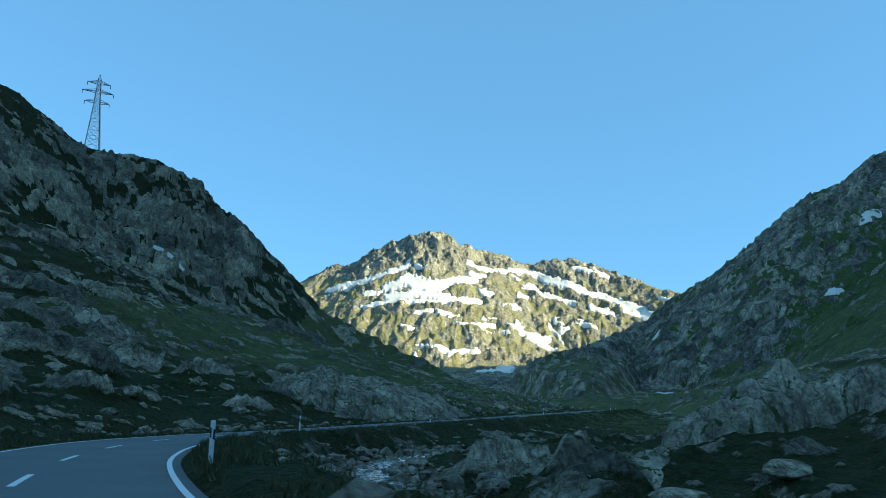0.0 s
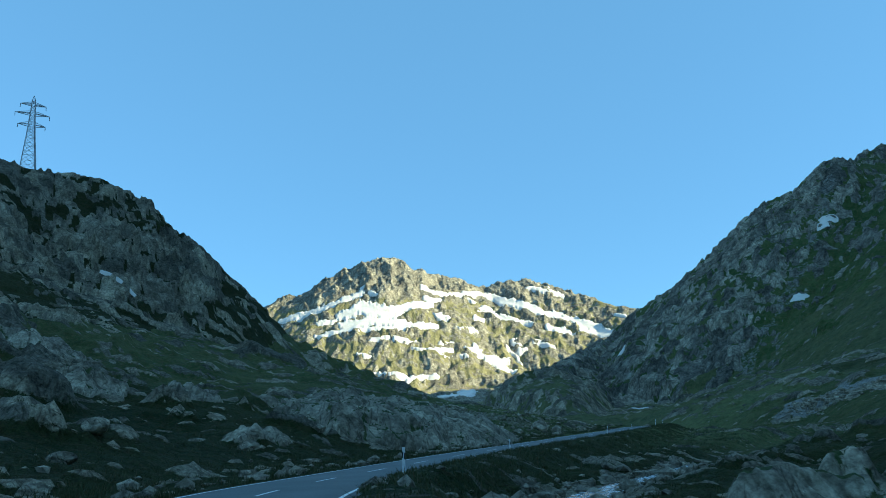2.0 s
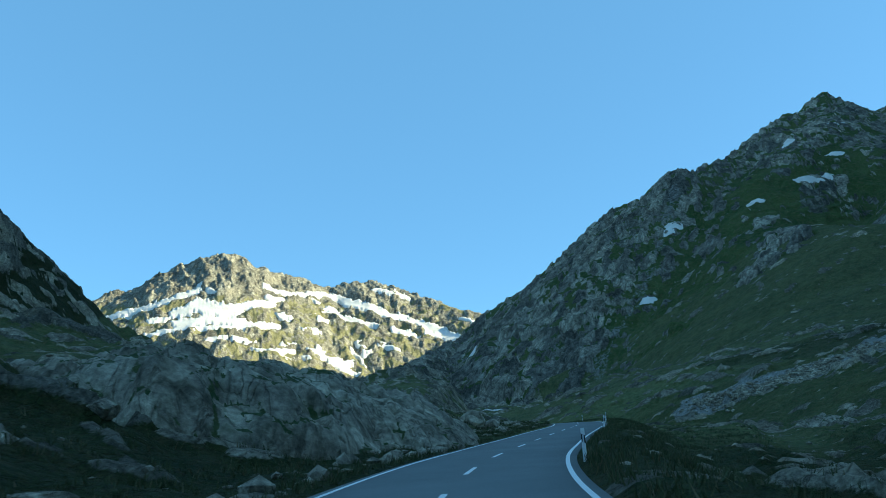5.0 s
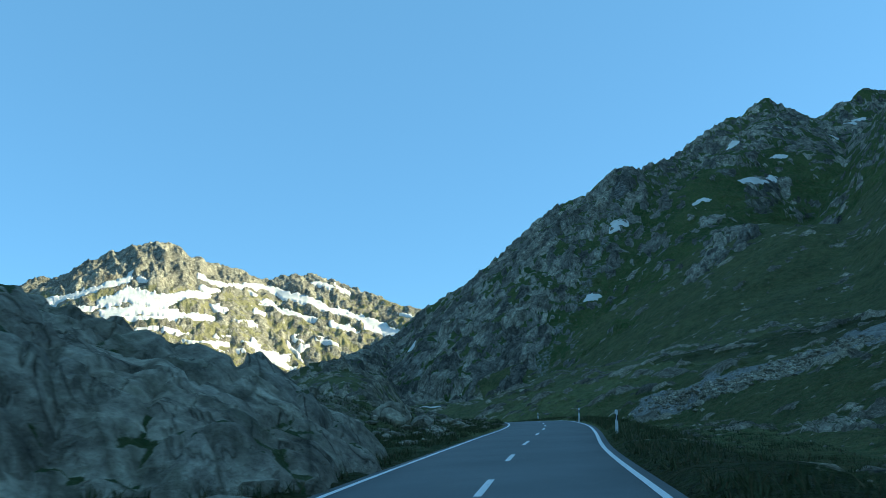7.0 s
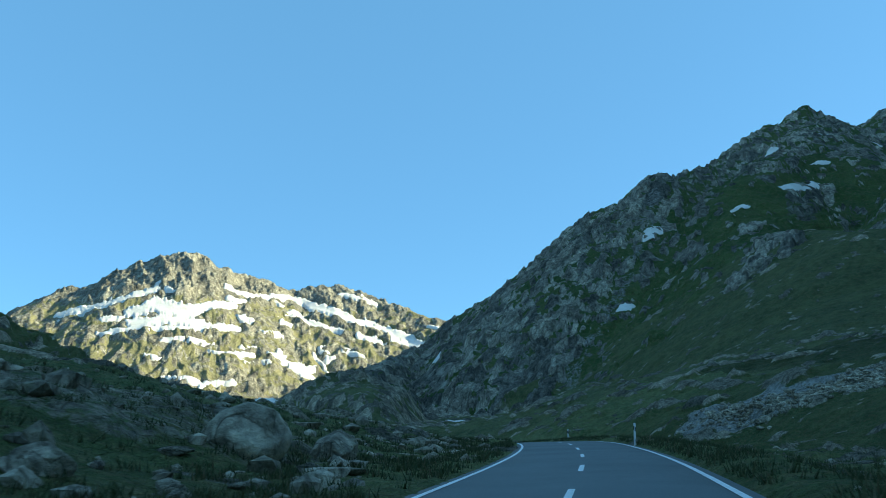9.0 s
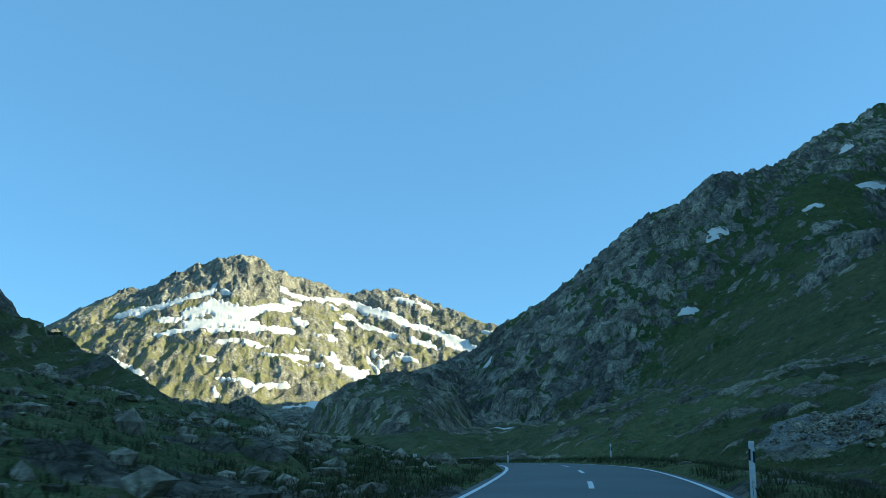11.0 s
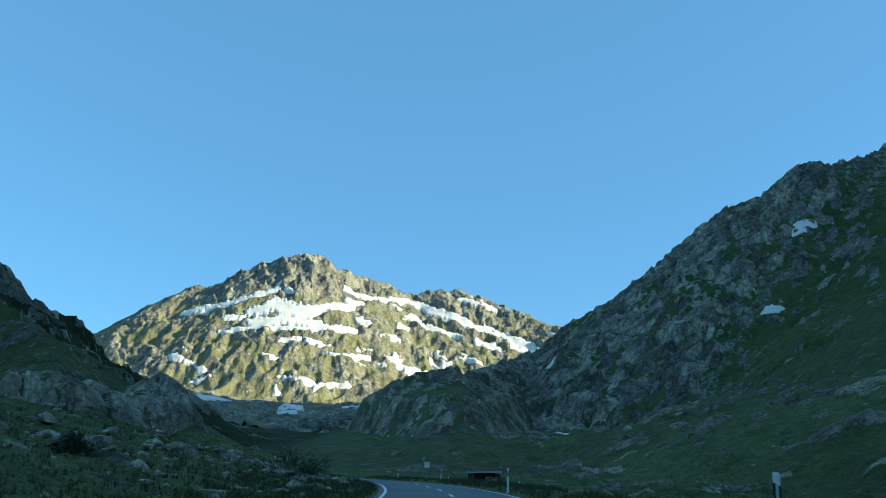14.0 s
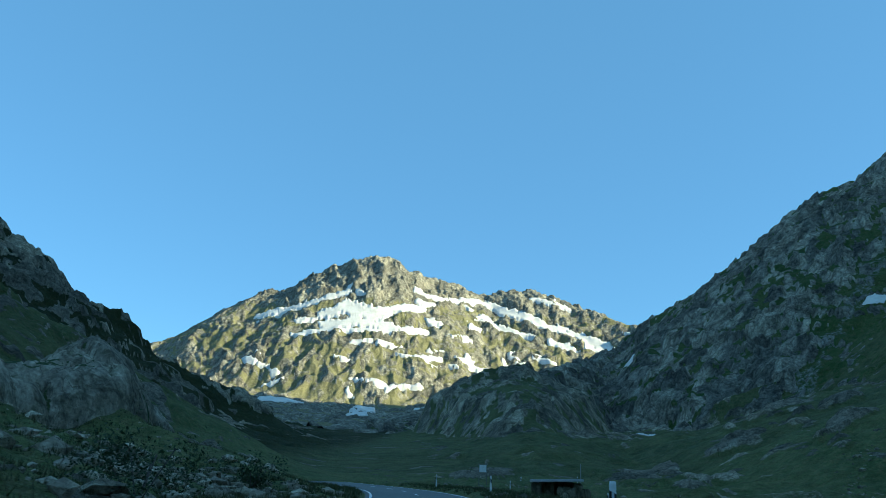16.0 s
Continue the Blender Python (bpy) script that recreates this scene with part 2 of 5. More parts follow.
def rock_colour(tree, unit, warm=0.0, tone=1.0, rough=0.75):
    """Grey gneiss: fine grain, broad stains, dark joints with crevice shade in their colour. unit: metres between
    joints.
    """
    broad, fine = texture(tree, 0.35 / unit, 5), texture(tree, 4.0 / unit, 6, 0.65)
    streak = texture(tree, 1.2 / unit, 5, 0.6, (1, 1, 0.25))
    a = ramp(tree, broad, [(0.32, (0.325 + warm, 0.285 + warm * 0.7, 0.212)), (0.5, (0.485 + warm, 0.43 + warm * 0.65, 0.33)), (0.68, (0.61 + warm, 0.555 + warm * 0.6, 0.435))])
    b = ramp(tree, fine, [(0.3, (0.42, 0.42, 0.42)), (0.7, (1.42, 1.42, 1.38))])
    c = ramp(tree, streak, [(0.35, (0.62, 0.64, 0.60)), (0.6, (1.15, 1.15, 1.12))])
    out = mix(tree, 0.8, mix(tree, 0.85, a, b, "MULTIPLY"), c, "MULTIPLY")
    # Noise from dark to pale: shade of crevices put into the rock colour.
    cleft_shade = ramp(tree, texture(tree, 0.9 / unit, 8, 0.75, (1, 1, 0.6)), [(0.38, (0.12, 0.12, 0.12)), (0.50, (0.85, 0.85, 0.85)), (0.66, (1.35, 1.35, 1.3))])
    out = mix(tree, rough, out, cleft_shade, "MULTIPLY")
    out = mix(tree, 1.0, out, (tone, tone, tone), "MULTIPLY")
    lichen = ramp(tree, texture(tree, 1.1 / unit, 4, 0.7), [(0.56, (0, 0, 0)), (0.68, (1, 1, 1))])
    return mix(tree, calc(tree, "MULTIPLY", lichen, 0.45), out, (0.15, 0.16, 0.085)), fine


def land_material(name, unit, grass_a, grass_b, grass_c, warm=0.0, relief=1.0, tone=0.72, ragged=1.0, cleft_shade=0.55):
    """Turf, rock and scree by the shares that the land carries."""
    m, t, b = material(name, 0.95)
    b.inputs["Specular IOR Level"].default_value = 0.15
    rock, fine = rock_colour(t, unit, warm, tone, cleft_shade)
    crack = cracks(t, 0.30 / unit, (1, 1, 0.45))
    joint = ramp(t, crack, [(0.0, (0.22, 0.23, 0.20)), (0.035, (1, 1, 1))])
    rock = mix(t, 0.6, rock, joint, "MULTIPLY")
    rock = mix(t, 1.0, rock, ramp(t, attribute(t, "block"), [(0.0, (0.48, 0.50, 0.52)), (0.5, (0.95, 0.95, 0.95)), (1.0, (1.55, 1.52, 1.45))]), "MULTIPLY")
    g1, g2, g3 = texture(t, 0.12 / unit, 4), texture(t, 1.6 / unit, 5, 0.7), texture(t, 9.0 / unit, 3, 0.7)
    turf = mix(t, ramp(t, g1, [(0.38, (0, 0, 0)), (0.62, (1, 1, 1))]), grass_a, grass_b)
    turf = mix(t, ramp(t, g2, [(0.45, (0, 0, 0)), (0.7, (1, 1, 1))]), turf, grass_c)
    turf = mix(t, 0.7, turf, ramp(t, g3, [(0.3, (0.38, 0.38, 0.34)), (0.7, (1.65, 1.65, 1.5))]), "MULTIPLY")
    # Turf lifted up the valley: its brighter light and haze put into the colour.
    lightened = calc(t, "MULTIPLY", attribute(t, "lightened"), ramp(t, texture(t, 0.5 / unit, 5, 0.65), [(0.3, (0.45, 0.45, 0.45)), (0.6, (1, 1, 1))]))
    turf = mix(t, lightened, turf, mix(t, 0.45, mix(t, 1.0, turf, (4.8, 4.6, 4.4), "MULTIPLY"), (0.185, 0.200, 0.112)))
    edge = texture(t, 2.2 / unit, 6, 0.7)
    share = calc(t, "ADD", attribute(t, "rock"), calc(t, "MULTIPLY", calc(t, "SUBTRACT", edge, 0.5), ragged))
    hard = ramp(t, share, [(0.42, (0, 0, 0)), (0.56, (1, 1, 1))])
    col = mix(t, hard, turf, rock)
    stones = node(t, "ShaderNodeTexVoronoi", Scale=2.2 / unit)
    co = t.nodes.new("ShaderNodeTexCoord")
    t.links.new(co.outputs["Object"], stones.inputs["Vector"])
    scree_col = ramp(t, stones.outputs["Color"], [(0.1, (0.22, 0.215, 0.19)), (0.9, (0.47, 0.455, 0.40))])
    scree_share = ramp(t, calc(t, "ADD", attribute(t, "scree"), calc(t, "MULTIPLY", calc(t, "SUBTRACT", edge, 0.5), 1.0)), [(0.42, (0, 0, 0)), (0.58, (1, 1, 1))])
    col = mix(t, scree_share, col, scree_col)
    t.links.new(col, b.inputs["Base Color"])
    h = calc(t, "ADD", calc(t, "MULTIPLY", fine, 0.6), calc(t, "MULTIPLY", g2, 0.5))
    h = calc(t, "ADD", h, calc(t, "MULTIPLY", calc(t, "MINIMUM", crack, 0.06), 6.0))
    h = calc(t, "ADD", h, calc(t, "MULTIPLY", texture(t, 1.0 / unit, 6, 0.62, (1, 1, 0.5)), 1.6))
    bump(t, b, h, 1.0, 0.6 * unit * relief)
    return m


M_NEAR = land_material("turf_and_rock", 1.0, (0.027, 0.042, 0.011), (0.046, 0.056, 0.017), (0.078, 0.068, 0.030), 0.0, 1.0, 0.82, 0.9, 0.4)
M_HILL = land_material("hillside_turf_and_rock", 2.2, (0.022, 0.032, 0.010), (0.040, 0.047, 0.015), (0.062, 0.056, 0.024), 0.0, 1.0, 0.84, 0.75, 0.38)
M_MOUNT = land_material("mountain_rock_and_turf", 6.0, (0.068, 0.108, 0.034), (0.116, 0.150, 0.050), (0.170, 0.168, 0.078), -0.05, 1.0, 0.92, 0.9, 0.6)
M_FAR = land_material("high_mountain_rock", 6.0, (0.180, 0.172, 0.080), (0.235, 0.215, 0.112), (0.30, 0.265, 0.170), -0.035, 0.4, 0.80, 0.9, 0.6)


# ---- meshes ----
def grid_mesh(name, x, y, z, mat, keep=None, **shares):
    """A sheet of quads over 2D arrays of places, with its shares as point attributes."""
    n, k = x.shape
    me = bpy.data.meshes.new(name)
    me.vertices.add(n * k)
    me.vertices.foreach_set("co", np.stack([x, y, z], -1).astype(np.float32).ravel())
    i = (np.arange(n - 1)[:, None] * k + np.arange(k - 1)).ravel()
    quads = np.stack([i, i + 1, i + k + 1, i + k], -1)
    if keep is not None:
        quads = quads[keep[:-1, :-1].ravel()]
    ax, ay = x[1, 0] - x[0, 0], y[1, 0] - y[0, 0]
    bx, by = x[0, 1] - x[0, 0], y[0, 1] - y[0, 0]
    if ax * by - ay * bx > 0:
        quads = quads[:, ::-1]
    m = len(quads)
    me.loops.add(m * 4)
    me.loops.foreach_set("vertex_index", quads.astype(np.int32).ravel())
    me.polygons.add(m)
    me.polygons.foreach_set("loop_start", np.arange(0, m * 4, 4, dtype=np.int32))
    me.polygons.foreach_set("use_smooth", np.ones(m, bool))
    me.update(calc_edges=True)
    for key, v in shares.items():
        a = me.attributes.new(key, "FLOAT", "POINT")
        a.data.foreach_set("value", np.broadcast_to(v, x.shape).astype(np.float32).ravel())
    me.materials.append(mat)
    return new(name, me)


def polar(cx, cy, a0, a1, da, r0, r1, k):
    a = np.radians(np.arange(a0, a1 + da / 2, da))
    r = r0 * np.exp(np.arange(0, math.log(r1 / r0) + k / 2, k))
    A, R = np.meshgrid(a, r, indexing="ij")
    return cx + R * np.sin(A), cy + R * np.cos(A)


def spaced(knots, steps):
    """Coordinates over the knots whose spacing glides through the steps."""
    out = [knots[0]]
    while out[-1] < knots[-1]:
        out.append(out[-1] + float(np.interp(out[-1], knots, steps)))
    return np.array(out)


def slope_of(x, y, z):
    gx = np.gradient(z, axis=0), np.gradient(z, axis=1)
    dx, dy = (np.gradient(x, axis=0), np.gradient(x, axis=1)), (np.gradient(y, axis=0), np.gradient(y, axis=1))
    det = dx[0] * dy[1] - dx[1] * dy[0]
    sx = (gx[0] * dy[1] - gx[1] * dy[0]) / det
    sy = (dx[0] * gx[1] - dx[1] * gx[0]) / det
    return np.hypot(sx, sy)


def knolls(x, y, size, seed, bias):
    """Rounded rock knolls that break through the turf: share of rock and how high it stands."""
    w = fbm(x, y, size * 0.7, 3)
    f1, f2, v = worley(x + 0.35 * size * w + seed, y + 0.35 * size * fbm(x + 50, y - 20, size * 0.7, 3) - seed, size)
    share = step(0.10, 0.34, 0.62 - f1 + 0.55 * (v - 0.5) + bias)
    return share, share * (0.35 + 0.65 * v) * step(0.0, 0.25, f2 - f1)


def slabs(x, y, size, long, turn, keep, seed):
    """Jointed rock slabs, drawn out along a bearing: share of rock, and how high each block stands. keep: share of blocks that break through."""
    c, s = np.cos(np.radians(turn)), np.sin(np.radians(turn))
    wx = x + 0.45 * size * fbm(x + seed, y, size * 1.5, 4)
    wy = y + 0.45 * size * fbm(x - seed, y + 70, size * 1.5, 4)
    f1, f2, v = worley((wx * c + wy * s) / long + seed, wy * c - wx * s - seed, size)
    on = step(keep + 0.02, keep - 0.02, v)
    body = step(0.02, 0.20, f2 - f1)
    tall = (v * 7.31) % 1.0
    return on * body, on * body * (0.35 + 0.65 * tall) * (1.05 - 0.4 * f1 * f1), (v * 23.7) % 1.0


# ---- land ----
def inside(x, y, lo_x, hi_x, lo_y, hi_y, soft):
    return step(lo_x, lo_x + soft, x) * step(hi_x, hi_x - soft, x) * step(lo_y, lo_y + soft, y) * step(hi_y, hi_y - soft, y)


def from_line(x, y, rows):
    """Distance from a line in plan."""
    d = np.full(x.shape, 1e9)
    for (x0, y0), (x1, y1) in zip(rows[:-1], rows[1:]):
        u = np.clip(((x - x0) * (x1 - x0) + (y - y0) * (y1 - y0)) / ((x1 - x0) ** 2 + (y1 - y0) ** 2), 0, 1)
        d = np.minimum(d, np.hypot(x - x0 - u * (x1 - x0), y - y0 - u * (y1 - y0)))
    return d


GULLY = [(392, 858), (370, 833), (287, 734), (235, 690), (190, 640), (150, 600)]
FAN = [(150, 212), (113, 227), (100, 233.5), (90, 238.0), (84.5, 246), (81, 258)]


def zones(x, y, z):
    """Parts of the mountainside: turf slope east of the gully, rock face west of it, high rock."""
    east = ((x - 370) * 193 - (y - 833) * 180) / 264
    green = step(-10, 40, east) * step(60, 180, x) * step(1150, 900, y) * step(340, 240, z)
    face = step(10, -30, east) * step(60, 130, x) * step(1700, 1500, y)
    return green, face, step(300, 420, z) * step(60, 180, x)


def relief(x, y, s, size, amp, bias, ledge, sharp):
    """The land with its rock relief: hollows, knolls, ribs down the fall and ledges. Returns height and share of knoll rock."""
    z = land(x, y)
    green, face, high = zones(x, y, z)
    b = bias - 0.10 * green + 0.15 * face
    steep = step(0.42, 0.9, s)
    share, lift = knolls(x, y, size * 3, 5.0, b + 0.10 * steep)
    share2, lift2 = knolls(x, y, size, 25.0, b - 0.05 + 0.10 * steep)
    u, v = 0.81 * x + 0.59 * y, 0.81 * y - 0.59 * x
    h = 0.6 * fbm(x, y, size * 5, 4) + 0.6 * lift + 0.3 * lift2 - 0.5
    h = h + steep * (0.5 * ridged(u + 0.5 * size * fbm(x, y, size * 2.5, 3), 0.6 * v + 0.5 * size * fbm(x + 60, y, size * 2.5, 3), size * 3.6, 4) + 0.16 * ridged(u, 0.5 * v, size * 0.9, 3) - 0.4)
    z = z + amp * np.clip(h, -1.8, 0.8)
    f1, f2, cell = worley(u + 0.5 * size * fbm(x, y, size * 1.5, 3), 0.6 * v + 0.4 * size * fbm(x + 40, y, size * 1.5, 3), size * 0.9)
    z = z + amp * (0.10 + 0.40 * steep) * (cell - 0.5) * step(0.0, 0.2, f2 - f1) * step(0.2, 0.5, s)
    q = z / ledge + 0.9 * fbm(x, y, ledge * 6, 3) + 0.25 * fbm(x, y, ledge * 1.3, 2)
    fr = q - np.floor(q)
    patchy = step(-0.35, 0.35, fbm(x - 70, y + 30, size * 9, 3))
    z = z + sharp * ledge * step(0.22, 0.55, s) * patchy * (step(0.3, 0.7, fr) - fr)
    return z, np.maximum(share, share2)


def bare(field, cover):
    """Share of bare rock: the boldest part of the field, as much as the cover asks for."""
    rank = np.empty(field.size)
    rank[np.argsort(field.ravel())] = np.linspace(0, 1, field.size)
    rank = rank.reshape(field.shape)
    return step(0.97 - cover, 1.07 - cover, rank)


def loose(x, y):
    """Share of scree."""
    wob = fbm(x, y, 22, 4)
    return np.maximum(0.46 * step(8, 3, from_line(x, y, GULLY) + 6 * wob), step(10, 6, from_line(x, y, FAN) + 6 * wob))


def hill_relief(x, y, rock=False):
    e = 1.5
    s = np.hypot(land(x + e, y) - land(x - e, y), land(x, y + e) - land(x, y - e)) / (2 * e)
    d, zr = lateral(x, y)
    base = land(x, y)
    bias = -0.26 + 0.10 * step(40, 110, -d) + 0.05 * step(40, 120, d)
    meadow = inside(x, y, -46, 40, 118, 345, 14)
    calm = step(5, 26, np.abs(d)) * (1 - 0.5 * meadow)
    sharp = 0.6 - 0.55 * step(10, 30, d) - 0.05 * step(330, 380, y) * step(10, 30, d)
    z, share = relief(x, y, s, 6.0, 1.7, bias, 5.0, sharp)
    out = base + (z - base) * calm
    green, face, high = zones(x, y, base)
    left, right = step(17, 46, -d), step(25, 60, d)
    knob = step(-85, -110, x) * step(38, 62, base) * step(-225, -200, x) * step(225, 245, y)
    knob = knob * (0.15 + 0.85 * step(0.45, 0.95, s))
    head = step(0.30, 0.55, s) * step(400, 440, y) * step(0, 25, d) * step(170, 110, x)
    patch = step(-0.35, 0.45, fbm(x + 11, y - 7, 30, 4))
    band = step(-0.2, 0.35, fbm(0.35 * x + 90, y, 16, 3))
    keep = 0.03 + left * (1 - 0.45 * step(-110, -180, x)) * (0.04 + 0.34 * patch * (0.3 + 0.7 * band)) + right * (0.02 + 0.13 * patch) - 0.06 * green * right
    keep = keep * (1 - 0.85 * meadow) + 0.02 * meadow
    dip = np.where(d > 8, 50.0, -10.0)
    share1, lift1, tone1 = slabs(x, y, 7.5, np.where(d > 8, 1.5, 2.2), dip, keep, 3.0)
    share2, lift2, tone2 = slabs(x, y, 2.8, np.where(d > 8, 1.4, 1.9), dip - 4, keep * 0.95 + 0.04 * left, 41.0)
    share3, lift3, tone3 = slabs(x, y, 7.0, 2.0, 74, 0.66 * np.maximum(knob, head), 17.0)
    share4, lift4, tone4 = slabs(x, y, 2.7, 1.9, 82, 0.50 * np.maximum(knob, head), 29.0)
    out = out + step(6, 20, np.abs(d)) * (2.2 * lift1 + 0.95 * lift2) + 2.4 * lift3 + 1.0 * lift4 - 1.3 * np.maximum(knob, head)
    if not rock:
        return out
    after = slope_of(x, y, z)
    cover = 0.03 + 0.04 * left + 0.03 * right
    cover = cover + (0.04 - cover) * np.maximum(knob, head)
    field = 0.6 * (after - s) / (0.35 + s) + 0.55 * share + 0.4 * fbm(x, y, 22, 4)
    stone = np.maximum(np.maximum(share1 * 0.95, share2 * 0.9), np.maximum(share3, share4 * 0.95))
    return out, np.maximum(stone, 0.85 * bare(field, cover)), loose(x, y) * step(28, 40, d), d, np.where(share2 > share1, tone2, np.where(share1 > 0.3, tone1, np.where(share4 > share3, tone4, tone3)))


# valley floor
gx = spaced([-80, -34, -30, 40, 60, 115], [1.6, 0.55, 0.42, 0.45, 0.6, 1.4])
gy = spaced([-25, 0, 240, 300, 350], [0.9, 0.42, 0.45, 0.6, 1.2])
X, Y = np.meshgrid(gx, gy, indexing="ij")


def floor_height(X, Y):
    Z, hill_rock, scree, D, blocks = hill_relief(X, Y, True)
    ZR = np.interp(Y, AXIS_Y, AXIS_Z)
    rim = inside(X, Y, -80, 115, -25, 350, 14)
    off = step(3.4, 7.5, np.abs(D))
    grown = step(135, 112, Y)
    share, lift = knolls(X, Y, 7.5, 11.0, -0.34 + 0.14 * step(14, 45, -D) * grown - 0.06 * step(6, 20, D) - 0.12 * (1 - grown))
    share2, lift2 = knolls(X, Y, 2.6, 71.0, -0.34 + 0.08 * step(6, 30, -D) - 0.10 * (1 - grown))
    wide = step(4, 20, np.abs(D))
    Z = Z + rim * (0.6 * wide * fbm(X, Y, 14, 4) + off * 0.20 * fbm(X, Y, 2.6, 3) + wide * lift * (0.5 + 0.7 * grown) + off * lift2 * (0.25 + 0.2 * grown))
    Z = Z + rim * off * share * 0.25 * ridged(X + 0.4 * Y, Y * 0.6, 2.4, 3)
    SD, SZ = stream_at(X, Y)
    bed = SZ - 0.35 + 0.15 * np.maximum(SD - 0.9, 0) ** 1.9 + 0.3 * step(0.5, 2.5, SD) * fbm(X, Y, 1.1, 3)
    Z = np.where(SD < 12, np.minimum(Z, bed), Z)
    rocky = step(3.6, 1.3, SD + 1.5 * fbm(X, Y, 3.0, 3)) * (1 - 0.85 * step(78, 92, Y))
    f1, f2, cell = worley(X, Y, 0.9)
    Z = Z + rocky * (0.45 * cell * step(0.5, 0.1, f1) + 0.1)
    Z = np.where((np.abs(D) < 3.3) & (Y < 307), np.minimum(Z, ZR - 0.10), Z)
    verge = step(3.2, 3.7, np.abs(D)) * step(7, 4.5, np.abs(D))
    Z = Z + verge * 0.06 * fbm(X, Y, 0.8, 2)
    rock = np.maximum(np.maximum(hill_rock * 0.9, off * np.maximum(share, share2 * 0.9)), off * rocky)
    return Z, rock, scree, SD, blocks


GROUND_Z, ROCK, SCREE, _, BLOCKS = floor_height(X, Y)
Z = GROUND_Z - 4.0 * (1 - inside(X, Y, -81, 116, -26, 351, 3.0))
# Turf paler with y, less on the left: light put into its colour.
ground = tagged(grid_mesh("ground", X, Y, Z, M_NEAR, lightened=step(95, 150, Y) * (1 - 0.35 * step(-5, -25, X)) * (1 - 0.45 * step(310, 260, Y) * step(14, 40, X - np.interp(Y, AXIS_Y, AXIS_X))), rock=ROCK, scree=SCREE, block=BLOCKS), "valley floor of short alpine turf with rock knolls", "ground", kind="structure")


def ground_at(x, y):
    """Height of the valley floor at a place."""
    i, j = np.clip(np.searchsorted(gx, x) - 1, 0, len(gx) - 2), np.clip(np.searchsorted(gy, y) - 1, 0, len(gy) - 2)
    u, v = (x - gx[i]) / (gx[i + 1] - gx[i]), (y - gy[j]) / (gy[j + 1] - gy[j])
    a = GROUND_Z[i, j] * (1 - u) + GROUND_Z[i + 1, j] * u
    c = GROUND_Z[i, j + 1] * (1 - u) + GROUND_Z[i + 1, j + 1] * u
    return a * (1 - v) + c * v


# hillsides round the valley floor
HA = np.radians(np.r_[np.arange(-62, 4, 0.10), np.arange(4, 56, 0.17)])
HRAD = 60 * np.exp(np.arange(0, math.log(655 / 60), 0.0046))[None, :]
HX, HY = HRAD * np.sin(HA)[:, None], 60 + HRAD * np.cos(HA)[:, None]
HZ, HR, HSC, _, HB = hill_relief(HX, HY, True)
HZ = HZ - 5.0 * inside(HX, HY, -77, 112, -22, 347, 4.0)
# Light in the turf colour again; the left slope keeps its deeper shade.
hill = tagged(grid_mesh("hillside", HX, HY, HZ, M_HILL, inside(HX, HY, -62, 97, -8, 330, 0.1) < 0.5, lightened=step(95, 150, HY) * (1 - 0.88 * step(-2, -22, HX)) * np.maximum(step(75, 40, HZ) * (1 - zones(HX, HY, HZ)[0] * step(360, 300, HY)), 0.75 * step(60, 110, HX) * step(255, 350, HY)), rock=HR, scree=HSC, block=HB), "shaded valley side of turf broken by grey rock", "hillside", kind="structure")


def mountain_relief(x, y, size, amp, bias, ledge, sharp, patch=0.35):
    s = slope_of(x, y, land(x, y))
    z, share = relief(x, y, s, size, amp, bias, ledge, sharp)
    after = slope_of(x, y, z)
    u, v = 0.81 * x + 0.59 * y, 0.81 * y - 0.59 * x
    return z, 0.8 * (after - s) / (0.35 + s) + 0.4 * share + patch * fbm(x, y, size * 4, 4) + 0.3 * ridged(u, 0.3 * v, size * 2.5, 4)


def mountain_surface(x, y):
    """The shaded mountainside: height, field of bare rock, share of ribs and their blocks."""
    z, field = mountain_relief(x, y, 14.0, 6.0, -0.05, 15.0, 0.5)
    green, face, high = zones(x, y, land(x, y))
    z = z + high * (7.0 * ridged(0.81 * x + 0.59 * y, 0.35 * (0.81 * y - 0.59 * x), 48, 4, 0.55) - 5.0)
    crags = step(-0.2, 0.5, fbm(x + 40, y, 110, 4))
    rib = 0.10 + 0.36 * face + 0.30 * high + green * (0.34 * crags * step(50, 110, z) - 0.05)
    rib1, rise1, block1 = slabs(x, y, 17.0, 2.2, 50, rib, 7.0)
    rib2, rise2, block2 = slabs(x, y, 7.0, 2.0, 54, rib, 53.0)
    z = z + 4.2 * rise1 + 2.0 * rise2 - 3.0 * np.clip(rib, 0, 1)
    cover = 0.45 * np.maximum(0.50 + 0.26 * face - 0.30 * green + 0.22 * high, 0.72 * step(1150, 900, y) * step(150, 100, x))
    return z, field, cover, np.maximum(rib1, rib2 * 0.95), np.where(rib2 > rib1, block2, block1)


MX, MY = polar(0, 100, -4, 52, 0.105, 500, 2000, 0.0036)
MZ, field, cover, MR, MB = mountain_surface(MX, MY)
MR = np.maximum(MR, 0.9 * bare(field, cover))
MZ = MZ - 30 * step(600, 560, np.hypot(MX, MY - 60)) - 90 * step(60, -10, MX) * step(900, 1000, MY) - 250 * step(1300, 1480, MY) * step(760, 600, MX)
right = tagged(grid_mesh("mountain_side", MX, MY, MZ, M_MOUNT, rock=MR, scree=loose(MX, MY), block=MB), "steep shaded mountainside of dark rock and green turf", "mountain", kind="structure")

